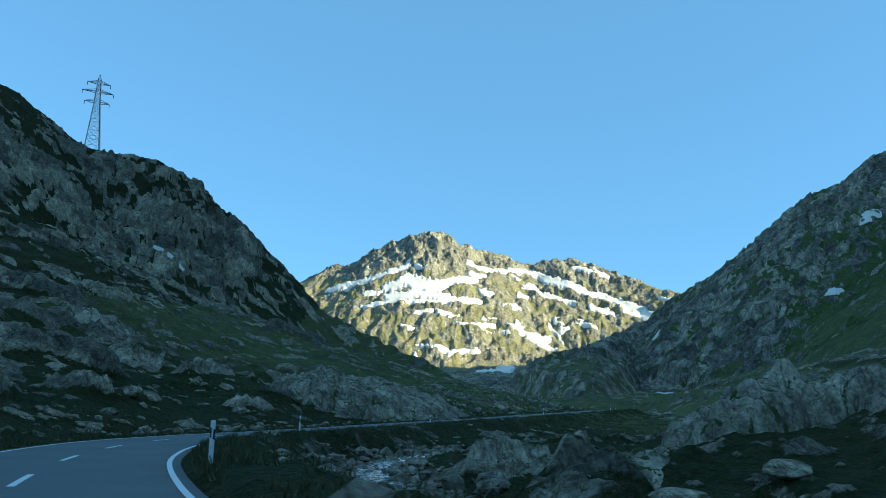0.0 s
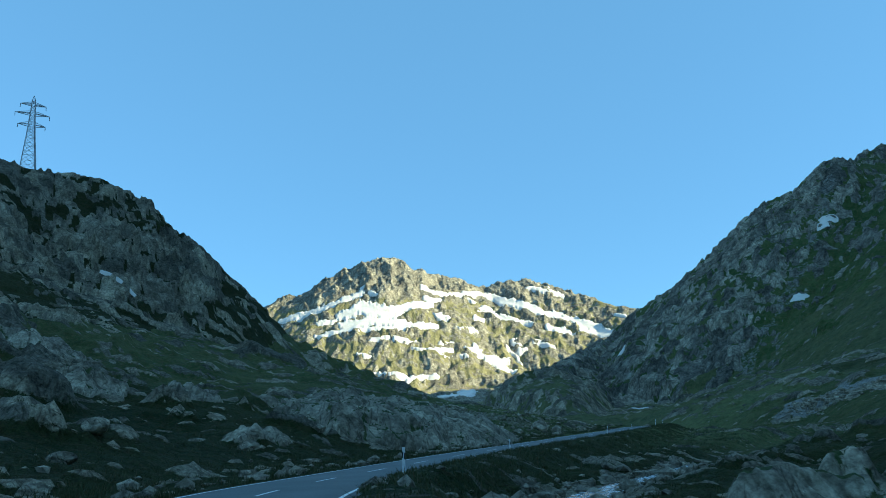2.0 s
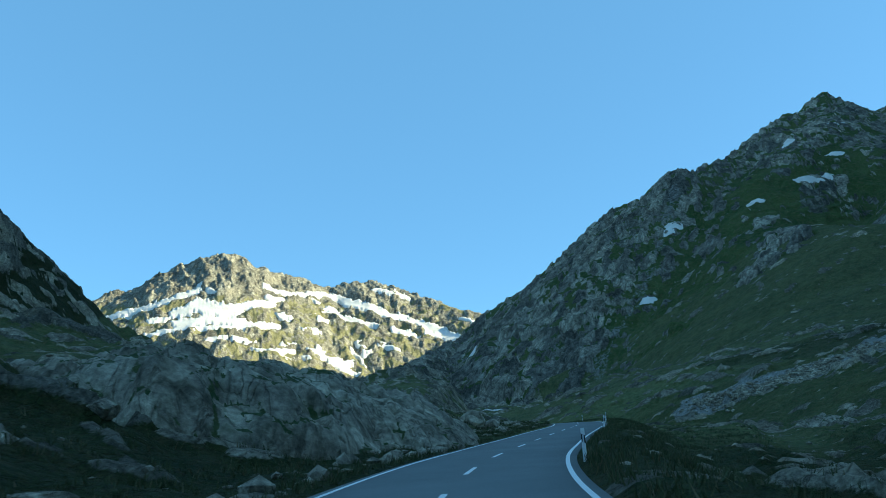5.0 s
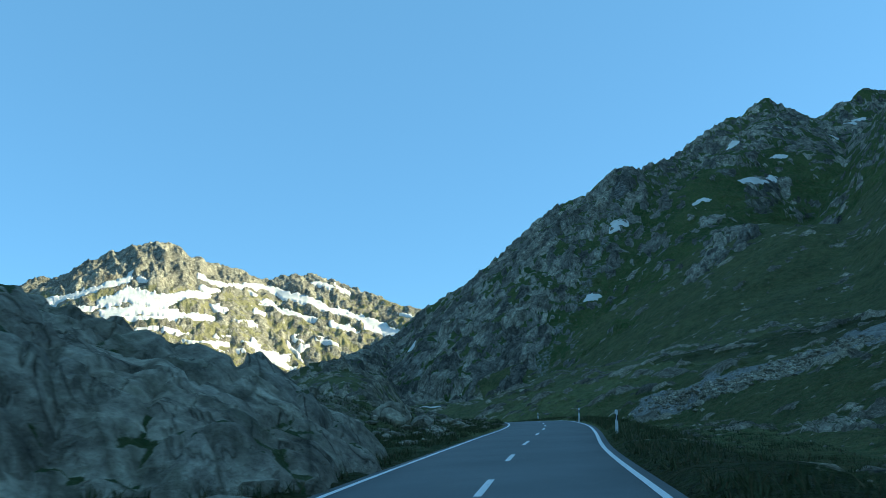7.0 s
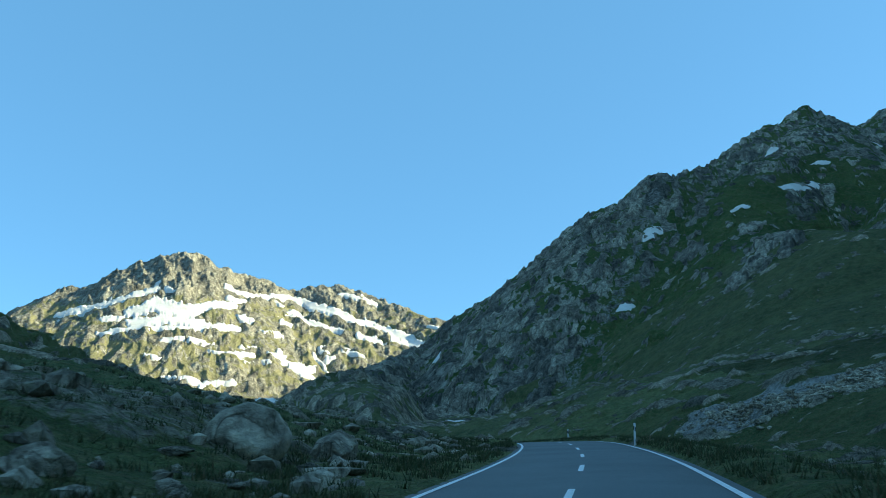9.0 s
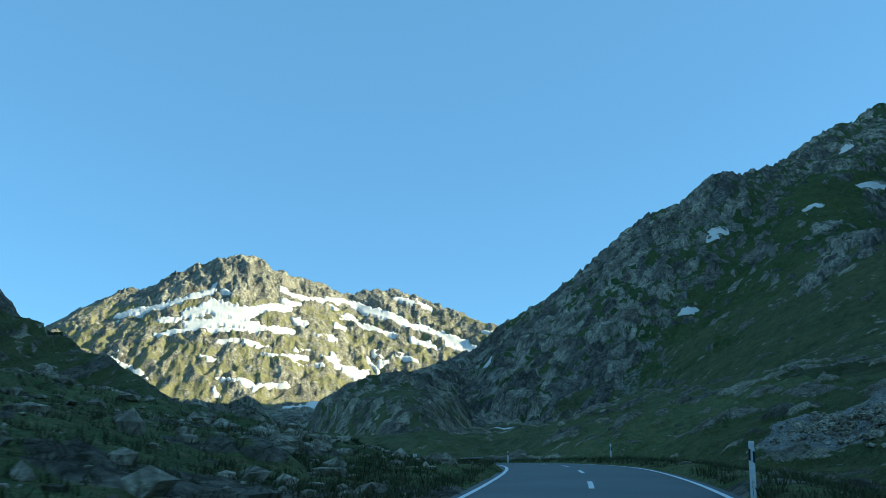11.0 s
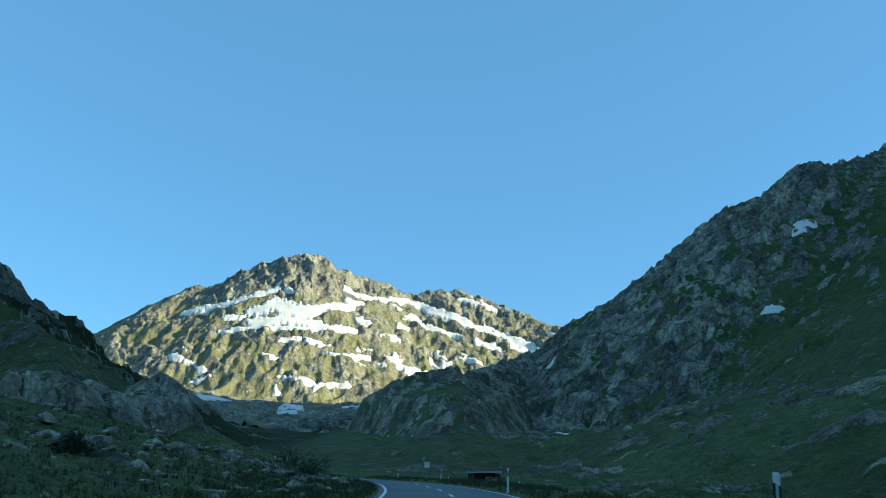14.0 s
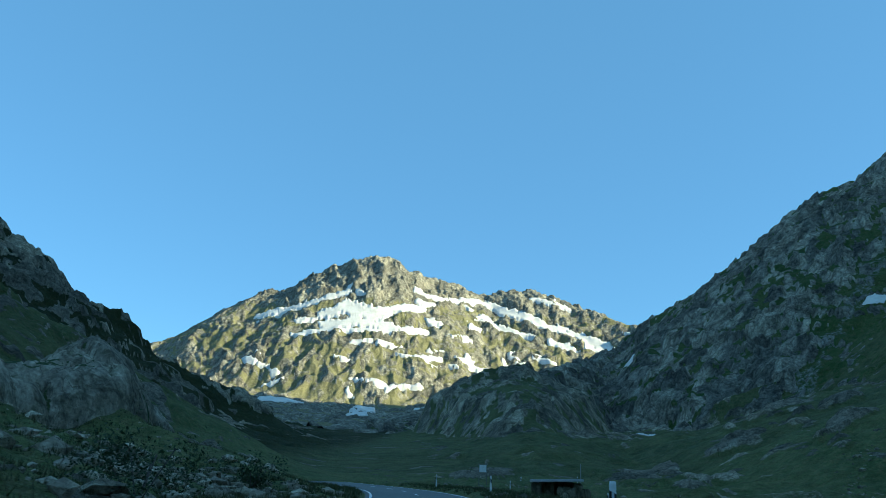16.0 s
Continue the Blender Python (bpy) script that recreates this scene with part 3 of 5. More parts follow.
# snow on the far mountain, strokes: from x, height, to x, height, half width
FIELD_LEFT = [(-438, 339, -359, 361, 9), (-359, 361, -299, 378, 10), (-299, 378, -257, 398, 11), (-260, 395, -256, 420, 5), (-289, 334, -236, 352, 17), (-236, 347, -175, 331, 17), (-250, 370, -225, 345, 10),
              (-175, 331, -129, 359, 13), (-129, 359, -98, 364, 14), (-275, 300, -219, 314, 14), (-219, 314, -147, 299, 13), (-147, 299, -70, 292, 9), (-329, 279, -238, 288, 6), (-238, 288, -145, 282, 6), (-339, 313, -311, 313, 5)]
FIELD_RIGHT = [(-103, 427, -55, 403, 5), (-55, 402, 43, 421, 9), (-106, 385, -67, 379, 6), (58, 420, 107, 394, 9), (107, 394, 191, 348, 13), (191, 348, 271, 316, 11), (271, 316, 343, 275, 12),
               (47, 366, 86, 336, 8), (86, 334, 151, 310, 9), (203, 295, 253, 273, 7), (280, 286, 334, 264, 7), (-72, 323, -50, 321, 9)]
FIELD_LOW = [(-209, 253, -108, 250, 4), (-117, 228, -27, 224, 4), (14, 236, 43, 216, 8), (43, 215, 92, 180, 10), (90, 242, 116, 200, 3.5), (161, 250, 191, 237, 5), (178, 439, 250, 413, 7),
             (369, 325, 396, 312, 5), (18, 334, 37, 319, 5), (0, 397, 20, 385, 4), (-233, 400, -210, 392, 4), (-51, 245, -33, 241, 4), (-12, 282, 16, 285, 3), (114, 258, 122, 219, 5), (20, 325, 40, 318, 5), (-404, 354, -363, 349, 4)]


def along(x, z, rows):
    """How deep a place lies within a set of strokes: 1 on their middle lines, 0 at their rims."""
    out = np.full(x.shape, -2.0)
    for x0, z0, x1, z1, h in rows:
        u = np.clip(((x - x0) * (x1 - x0) + (z - z0) * (z1 - z0)) / ((x1 - x0) ** 2 + (z1 - z0) ** 2), 0, 1)
        out = np.maximum(out, 1 - np.hypot(x - x0 - u * (x1 - x0), z - z0 - u * (z1 - z0)) / h)
    return out


FX, FY = polar(0, 100, -26, 18, 0.062, 620, 2600, 0.0033)
FZ, field = mountain_relief(FX, FY, 20.0, 4.0, -0.14, 22.0, 0.45, 0.1)
top = np.interp(FX, [r[0] for r in FAR_CREST], [r[2] for r in FAR_CREST])
below = step(6, 70, top - FZ) * step(90, 150, FZ)
bench = step(-0.9, 0.2, along(FX, FZ, FIELD_LEFT + FIELD_RIGHT + FIELD_LOW[:5]))
FZ = land(FX, FY) + (FZ - land(FX, FY)) * (1 - 0.85 * bench) - 5 * bench * below
below = below * (1 - 0.92 * bench)
FZ = FZ + below * (4.0 * ridged(FX - 0.2 * FY, 0.4 * FY, 38, 4) + 9.0 * ridged(FX + 0.25 * FY + 20 * fbm(FX, FY, 90, 2), 0.3 * FY, 120, 5, 0.52) - 8.0)
crag = step(350, 430, FZ + 20 * fbm(FX, FY, 60, 3))
FZ = FZ + crag * (1 - 0.8 * bench) * (7.0 * ridged(FX + 0.25 * FY, FY * 0.25, 62, 5) - 6.0)
ribs = (0.16 + 0.50 * crag) * (1 - bench)
rib1, rise1, block1 = slabs(FX, FY, 26.0, 2.4, 82, ribs, 13.0)
rib2, rise2, block2 = slabs(FX, FY, 11.0, 2.0, 86, ribs, 37.0)
FZ = FZ + 5.5 * rise1 + 2.6 * rise2 - 4.0 * ribs
FS = slope_of(FX, FY, FZ)
FR = np.maximum(np.maximum(rib1, rib2), np.maximum(0.8 * bare(field, 0.45 + 0 * FZ), crag))
FB = np.where(rib2 > rib1, block2, np.where(rib1 > 0.3, block1, 0.5))
FZ = FZ - 120 * step(20, 90, FX) * step(1700, 1450, FY) - 6 * step(700, 640, np.hypot(FX, FY - 60))
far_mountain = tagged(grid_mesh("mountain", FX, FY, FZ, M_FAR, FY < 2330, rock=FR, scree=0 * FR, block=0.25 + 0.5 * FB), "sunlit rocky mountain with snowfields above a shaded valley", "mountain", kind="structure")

# the valley closed behind and beside by added, unseen land that shades it
BX, BY = polar(0, 60, -180, 180, 2.0, 70, 3800, 0.05)
BA, BR = np.degrees(np.arctan2(BX, BY - 60)), np.hypot(BX, BY - 60)
BZ = land(BX, BY)
rear = step(95, 140, np.abs(BA))
BZ = BZ + rear * (0.16 * np.maximum(BR - 120, 0) * (BR < 1500) + (BR >= 1500) * 221) + 14 * fbm(BX, BY, 160, 4) * step(90, 300, BR)
BZ = BZ - 60 * step(80, 66, np.abs(BA))
around = tagged(grid_mesh("backdrop", BX, BY, BZ, M_MOUNT, rock=step(0.4, 0.9, slope_of(BX, BY, BZ)), scree=0 * BZ, block=0.5 + 0 * BZ), "unseen added mountains that close and shade the valley", "mountain", kind="structure")


# ---- road ----
M_ASPHALT, t, b = material("asphalt", 0.75)
c = mix(t, 0.6, ramp(t, texture(t, 0.25, 4), [(0.3, (0.112, 0.124, 0.122)), (0.7, (0.158, 0.172, 0.168))]), ramp(t, texture(t, 60, 3), [(0.3, (0.6, 0.6, 0.6)), (0.7, (1.3, 1.3, 1.3))]), "MULTIPLY")
t.links.new(c, b.inputs["Base Color"])
bump(t, b, texture(t, 90, 2), 0.4, 0.01)
M_PAINT, t, b = material("road_paint", 0.6)
t.links.new(ramp(t, texture(t, 14, 5, 0.7), [(0.30, (0.45, 0.45, 0.44)), (0.45, (0.86, 0.86, 0.84))]), b.inputs["Base Color"])


def ribbon(name, line, offsets, lift, mat):
    """A strip along a line of places at the given distances to its right."""
    g = np.gradient(line[:, :2], axis=0)
    g /= np.hypot(*g.T)[:, None]
    o = np.array(offsets)[None, :]
    x = line[:, :1] + g[:, 1:] * o
    y = line[:, 1:2] - g[:, :1] * o
    z = line[:, 2:] + np.zeros_like(x) + np.array(lift)[None, :]
    return grid_mesh(name, x, y, z, mat)


road = tagged(ribbon("road", ROAD_LINE, [-3.2, -3.15, -1.5, 0, 1.5, 3.15, 3.2], [-0.25, 0, 0.03, 0.04, 0.03, 0, -0.25], M_ASPHALT), "two-lane asphalt mountain road", "road", kind="structure")


def stretch(s0, s1, n):
    s = np.linspace(s0, s1, n)
    return np.stack([np.interp(s, ROAD_LENGTH, ROAD_LINE[:, k]) for k in range(3)], -1)


for side in (-2.85, 2.85):
    tagged(ribbon("road_edge_line", ROAD_LINE, [side - 0.07, side + 0.07], [0.016, 0.016], M_PAINT), "white painted edge line", "road marking", kind="structure")
START = 7.5
for k in range(0, 34):
    s = START + 9.0 * k
    if s + 3.2 < ROAD_LENGTH[-1]:
        tagged(ribbon("road_dash", stretch(s, s + 3.2, 6), [-0.07, 0.07], [0.046, 0.046], M_PAINT), "white painted centre dash", "road marking", "centre dashes", "structure")

# ---- helpers for things ----
def thing(name, label, category, place=(0, 0, 0), group="", kind=""):
    e = new(name)
    e.location = place
    return tagged(e, label, category, group, kind)


def part(name, bm, mat, parent, label=""):
    me = bpy.data.meshes.new(name)
    bm.to_mesh(me)
    bm.free()
    me.materials.append(mat)
    ob = new(name, me)
    ob.parent = parent
    return tagged(ob, label)


def box(bm, size, at, turn=None, bevel=0.0):
    r = bmesh.ops.create_cube(bm, size=1.0, matrix=Matrix.Translation(at) @ (turn or Matrix()) @ Matrix.Diagonal((*size, 1)))
    if bevel:
        edges = list({e for v in r["verts"] for e in v.link_edges})
        bmesh.ops.bevel(bm, geom=edges, offset=bevel, segments=2, affect="EDGES")


def bar(bm, a, b, width):
    a, b = Vector(a), Vector(b)
    d = b - a
    box(bm, (width, width, d.length), (a + b) / 2, d.to_track_quat("Z", "Y").to_matrix().to_4x4())


def smooth(me, on=True):
    me.polygons.foreach_set("use_smooth", np.full(len(me.polygons), on))


# ---- rock and snow ----
M_ROCK = bpy.data.materials.new("gneiss")
M_ROCK.use_nodes = True
t, b = M_ROCK.node_tree, M_ROCK.node_tree.nodes["Principled BSDF"]
b.inputs["Roughness"].default_value = 0.9
b.inputs["Specular IOR Level"].default_value = 0.25
col, fine = rock_colour(t, 1.3, 0.0, 0.92, 0.45)
crack = cracks(t, 0.22, (1, 0.55, 0.3))
col = mix(t, 0.7, col, ramp(t, crack, [(0.0, (0.25, 0.26, 0.22)), (0.03, (1, 1, 1))]), "MULTIPLY")
col = mix(t, 1.0, col, ramp(t, attribute(t, "tone"), [(0.0, (0.62, 0.61, 0.58)), (0.28, (0.62, 0.61, 0.58)), (0.3, (1.3, 1.3, 1.3)), (1.0, (0.66, 0.66, 0.68))]), "MULTIPLY")
moss = ramp(t, texture(t, 0.5, 5, 0.65), [(0.64, (0, 0, 0)), (0.75, (1, 1, 1))])
col = mix(t, calc(t, "MULTIPLY", moss, 0.6), col, (0.055, 0.075, 0.024))
sod = mix(t, ramp(t, texture(t, 1.5, 5, 0.7), [(0.4, (0, 0, 0)), (0.65, (1, 1, 1))]), (0.045, 0.070, 0.021), (0.085, 0.098, 0.034))
edge = calc(t, "ADD", attribute(t, "turf"), calc(t, "MULTIPLY", calc(t, "SUBTRACT", texture(t, 2.0, 6, 0.7), 0.5), 1.2))
col = mix(t, ramp(t, edge, [(0.45, (0, 0, 0)), (0.58, (1, 1, 1))]), col, sod)
t.links.new(col, b.inputs["Base Color"])
h = calc(t, "ADD", calc(t, "MULTIPLY", fine, 0.5), calc(t, "MULTIPLY", calc(t, "MINIMUM", crack, 0.05), 5.0))
h = calc(t, "ADD", h, calc(t, "MULTIPLY", texture(t, 1.8, 6, 0.6), 0.9))
bump(t, b, h, 1.0, 0.35)

M_SNOW, t, b = material("old_snow", 0.7)
c = mix(t, ramp(t, texture(t, 0.08, 5, 0.6), [(0.45, (0, 0, 0)), (0.75, (1, 1, 1))]), (0.76, 0.725, 0.66), (0.62, 0.575, 0.50))
t.links.new(c, b.inputs["Base Color"])
bump(t, b, texture(t, 0.25, 4), 0.5, 1.0)

# lower snow patches: x, height, half length, half height, tilt
SNOW_LOWER = [(-135, 158, 30, 5, 8), (-169, 160, 24, 4.5, 18), (-90, 157, 26, 4, 0), (-60, 219, 36, 5, 10), (-25, 209, 29, 4, 5), (-136, 252, 29, 5, 5), (-400, 207, 7, 10, 30), (-363, 198, 24, 4.5, 12),
              (-331, 180, 20, 5, 0), (-330, 160, 22, 4, 0), (-188, 141, 20, 5, 35), (-245, 103, 10, 14, 30), (-128, 102, 11, 9, 0), (-105, 78, 14, 7, 15), (-15, 104, 13, 10, 0), (-40, 100, 18, 5, 0), (-230, 215, 24, 4, 10)]


def blurred(z, k):
    """Heights evened out over 2 k + 1 rows and columns."""
    for axis in (0, 1):
        pad = np.pad(z, [(k + 1, k) if a == axis else (0, 0) for a in (0, 1)], mode="edge")
        c = np.cumsum(pad, axis=axis)
        z = (np.take(c, range(2 * k + 1, c.shape[axis]), axis) - np.take(c, range(0, c.shape[axis] - 2 * k - 1), axis)) / (2 * k + 1)
    return z


def sheet_of_snow(parent, name, x, y, z, f, thick):
    """Snow on a sheet of land: it stands proud where f is above nought and dips under the ground at its rim."""
    on = np.argwhere(f > 0)
    if len(on) < 6:
        return
    (i0, j0), (i1, j1) = np.maximum(on.min(0) - 2, 0), on.max(0) + 3
    cut = np.s_[i0:i1, j0:j1]
    ob = grid_mesh(name, x[cut], y[cut], z[cut] + np.clip(f[cut] * 14.0, -14.0, 2.5 + thick), M_SNOW)
    ob.parent = parent


HOLLOW = np.clip((land(FX, FY) - FZ) / 14.0 - 0.2, -1.2, 1.2)
SNOW_Z = blurred(FZ, 4)
SMOOTH_Z = 0.65 * land(FX, FY) + 0.35 * FZ
WX, WZ = FX + 16 * fbm(FX, 2 * SMOOTH_Z, 60, 4, 0.6), SMOOTH_Z + 8 * fbm(FX + 300, 2 * SMOOTH_Z, 50, 4, 0.6)
RAGGED = 0.46 * fbm(FX, 2.6 * SMOOTH_Z, 40, 4, 0.6) + 0.48 * fbm(FX + 90, 3.0 * SMOOTH_Z, 13, 4, 0.65) + 0.15 * np.clip(0.8 - FS, -1.3, 0.5) + 0.14 * HOLLOW


def strokes(rows, thick, joined, name):
    """Snow lying along strokes on the far mountain, joined into one field or lying apart."""
    whole = np.full(FX.shape, -9.0)
    for k, (x0, z0, x1, z1, h) in enumerate(rows):
        u = np.clip(((WX - x0) * (x1 - x0) + (WZ - z0) * (z1 - z0)) / ((x1 - x0) ** 2 + (z1 - z0) ** 2), 0, 1)
        d = np.hypot(WX - x0 - u * (x1 - x0), WZ - z0 - u * (z1 - z0)) / (1.15 - 0.9 * (u - 0.5) ** 2 * (not joined))
        f = np.where((d < 3 * h + 12) & (FY < 2400), np.maximum(1.2 - d / ((0.80 if h > 8 else 1.15) * h), -2) + min(1.0, h / 9) * 1.0 * RAGGED, -9)
        whole = np.maximum(whole, f)
        if not joined:
            sheet_of_snow(far_mountain, name, FX, FY, SNOW_Z, f, thick * (1 + 0.05 * k))
    if joined:
        sheet_of_snow(far_mountain, name, FX, FY, SNOW_Z, whole, thick)


def drifts(rows, thick):
    """Snow patches lying apart: x, height, half length, half height, tilt."""
    for k, (sx, sz, w, h, tilt) in enumerate(rows):
        c, s = 0.7 * w * math.cos(radians(tilt)), 0.7 * w * math.sin(radians(tilt))
        strokes([(sx - c, sz + s, sx + c, sz - s, 0.75 * h)], thick * (1 + 0.05 * k), False, "snow_patch")


strokes(FIELD_LEFT, 0.8, True, "snowfield")
strokes(FIELD_RIGHT, 0.9, True, "snowfield")
strokes(FIELD_LOW, 0.7, False, "snow_patch")
drifts(SNOW_LOWER, 0.6)


def small_snow(parent, x0, y0, a, b, turn, relief, thick=0.4):
    """A small snow patch in a hollow: half lengths along and across, turned in plan."""
    u, v = np.meshgrid(np.linspace(-1.5, 1.5, 30), np.linspace(-1.5, 1.5, 24), indexing="ij")
    c, s = math.cos(radians(turn)), math.sin(radians(turn))
    x, y = x0 + a * u * c - b * v * s, y0 + a * u * s + b * v * c
    z = blurred(relief(x, y), 5)
    plane = np.stack([np.ones(x.size), x.ravel() - x0, y.ravel() - y0], -1)
    flat = (plane @ np.linalg.lstsq(plane, z.ravel(), rcond=None)[0]).reshape(x.shape)
    z = flat + 0.3 * (z - flat)
    f = 0.55 - u * u - v * v + (0.8 if b > 1 else 0.25) * fbm(x, y, a * 0.7, 3)
    ob = grid_mesh("snow_patch", x, y, z + np.clip(f * thick * 3, -thick * 8, thick * 2), M_SNOW)
    ob.parent = parent


def on_mountain(x, y):
    return mountain_surface(x, y)[0] + 1.6


def on_hill(x, y):
    return hill_relief(x, y) + 0.6


for row in ((353, 800, 6.5, 6.5, 60), (277, 711, 4, 5, 40), (152, 862, 6, 2.5, 20), (718, 1012, 34, 7, 35), (593, 937, 11, 6, 30), (422, 758, 7, 4, 0), (514, 802, 13, 5, 10), (549, 814, 7, 5, 20),
            (594, 854, 8, 5, 10), (867, 1075, 14, 8, 10), (968, 1118, 24, 7, 10)):
    small_snow(right, *row, on_mountain)
small_snow(right, 117, 640, 9, 7, 5, on_mountain)
small_snow(hill, -118.5, 268.4, 4.2, 0.45, -8, on_hill, 0.12)


def outcrop(name, label, x0, y0, a, b, height, turn, cell=0.24, steep=0.55, seed=0.0, joints=2.2, turf_from=0.75, lumps=1.0):
    """A glacier-worn rock hump with joints, standing on the ground."""
    nu, nv = int(2.5 * a / cell), int(2.5 * b / cell)
    u, v = np.meshgrid(np.linspace(-1.25, 1.25, nu), np.linspace(-1.25, 1.25, nv), indexing="ij")
    c, s = math.cos(radians(turn)), math.sin(radians(turn))
    px, py = a * u, b * v
    x, y = x0 + px * c - py * s, y0 + px * s + py * c
    base = np.vectorize(ground_at)(x, y) if -78 < x0 < 112 and y0 < 340 else hill_relief(x, y)
    wob = 0.22 * fbm(x + seed, y - seed, (a + b) * 0.45, 4)
    rr = np.maximum(np.sqrt(u * u + v * v) + wob, 0)
    dome = np.clip(1 - rr ** 2.2, 0, 1) ** steep
    dome = dome * step(1.25, 1.02, np.maximum(np.abs(u), np.abs(v)))
    f1, f2, cell_v = worley(px * 0.55 + 40 + seed + 0.3 * fbm(x, y, 3, 2), py * 0.9 + seed + 0.8 * fbm(x + 9, y, 4, 2), joints)
    block = cell_v - 0.5
    gap = step(0.17, 0.0, f2 - f1)
    round_off = step(0.0, 0.45, f2 - f1)
    z = base + height * dome * (1 + 0.28 * lumps * fbm(x, y, a * 0.45, 3)) + dome * (lumps * (0.26 * height * block + 0.12 * height * round_off) - 0.42 * gap)
    g1, g2, small = worley(px * 0.7 + 11 + seed + 0.3 * fbm(x, y + 5, 1.5, 2), py + seed + 0.3 * fbm(x - 9, y, 1.5, 2), joints * 0.42)
    z = z + np.minimum(dome * 2.5, 1) * (0.30 * (small - 0.5) * step(0.0, 0.25, g2 - g1) - 0.16 * step(0.13, 0.0, g2 - g1))
    z = z + np.minimum(dome * 3, 1) * (0.10 * fbm(px, py * 0.6, 1.8, 4) + 0.03 * fbm(x, y, 0.6, 2))
    z = z - 0.15 - 0.8 * step(0.12, 0.0, dome)
    flat = step(0.75, 0.35, slope_of(x, y, z))
    turf = flat * step(turf_from, turf_from - 0.3, fbm(x + 30, y + seed, 5.5, 4) + 0.9 * dome - 0.5 * gap)
    turf = np.maximum(turf, 0.75 * gap * step(-0.3, 0.2, fbm(x, y + seed, 2.5, 3)))
    ob = grid_mesh(name, x, y, z, M_ROCK, turf=turf, tone=0.32 + 0.42 * cell_v + 0.26 * small)
    return tagged(ob, label, "rock outcrop", "rock outcrops in the valley")


outcrop("rock_outcrop", "grey whaleback rock outcrop beside the road", -21.5, 107.5, 10.0, 12.5, 3.3, -12, 0.2, 0.6, 3.0, 2.1, 1.3, 0.75)
outcrop("rock_outcrop", "sloping grey rock slab at the road verge", -15.2, 109.6, 11.0, 8.0, 3.4, 70, 0.15, 1.0, 7.0, 1.9, 0.15, 0.3)
outcrop("rock_outcrop", "low grey rock slab beside the stream", 4.2, 52.5, 7.0, 8.0, 1.15, -25, 0.2, 0.7, 14.0, 1.9, 1.5)
outcrop("rock_outcrop", "rounded grey rock hump above the meadow", 18.5, 69.0, 6.5, 4.5, 2.9, 8, 0.2, 0.55, 33.0, 2.3, 1.25)
outcrop("rock_outcrop", "broad grey rock hump above the meadow", 28.0, 75.0, 9.0, 5.5, 4.6, 14, 0.22, 0.5, 36.0, 2.5, 1.25)
outcrop("rock_outcrop", "high grey rock hump in the turf", 41.0, 81.0, 9.5, 6.0, 5.4, 4, 0.22, 0.5, 39.0, 2.6, 1.2)
outcrop("rock_outcrop", "low grey rock hump in the turf", 31.5, 65.0, 5.0, 3.2, 1.7, -6, 0.2, 0.55, 42.0, 2.0, 1.25)
outcrop("rock_outcrop", "pale jointed cliff band in the grassy spur", -3.0, 259.0, 14.5, 4.2, 3.2, 72, 0.16, 0.4, 51.0, 2.9, 0.9)
outcrop("rock_outcrop", "pointed grey rock in the grassy spur", -5.2, 240.5, 2.4, 2.0, 2.3, 60, 0.14, 0.8, 59.0, 1.5, 0.4)
outcrop("rock_outcrop", "rounded pale rock in the hillside turf", -47.0, 100.0, 4.0, 3.0, 1.5, 20, 0.22, 0.5, 61.0, 1.8)
outcrop("rock_outcrop", "rounded pale rock in the hillside turf", -39.5, 106.5, 3.4, 2.4, 1.1, -10, 0.22, 0.5, 72.0, 1.8)
outcrop("rock_outcrop", "fissured rock face in the hillside", -64.0, 122.0, 6.0, 4.5, 2.0, 15, 0.3, 0.4, 83.0, 2.2)
outcrop("rock_outcrop", "grey rock hump in the hillside turf", -33.0, 118.0, 3.6, 2.8, 1.2, 0, 0.22, 0.5, 91.0, 1.8)
outcrop("rock_outcrop", "grey rock hump in the hillside turf", -27.0, 84.0, 3.0, 2.0, 0.9, 30, 0.2, 0.5, 97.0, 1.6)
outcrop("rock_outcrop", "dark rock shoulder in the meadow", 60.0, 174.0, 4.5, 3.5, 1.5, 10, 0.25, 0.6, 105.0, 1.6, 1.3)


def boulder_mesh(name, seed, subdivisions=4):
    """A split, worn boulder about one metre across its half."""
    rng = np.random.RandomState(seed)
    bm = bmesh.new()
    bmesh.ops.create_icosphere(bm, subdivisions=subdivisions, radius=1.0)
    co = np.array([v.co[:] for v in bm.verts])
    for _ in range(11):
        n = rng.normal(size=3)
        n /= np.linalg.norm(n)
        over = co @ n - rng.uniform(0.55, 0.9)
        co -= np.maximum(over, 0)[:, None] * n * 0.93
    co *= 1 + 0.05 * fbm(co[:, 0] * 2 + seed, co[:, 1] * 2 + co[:, 2] * 1.7, 1.0, 4)[:, None]
    for v, p in zip(bm.verts, co):
        v.co = p
    me = bpy.data.meshes.new(name)
    bm.to_mesh(me)
    bm.free()
    me.materials.append(M_ROCK)
    smooth(me)
    a = me.attributes.new("tone", "FLOAT", "POINT")
    a.data.foreach_set("value", np.full(len(me.vertices), 0.34 + 0.08 * (seed % 6), np.float32))
    return me


BOULDERS = [boulder_mesh("boulder", 20 + k) for k in range(6)]


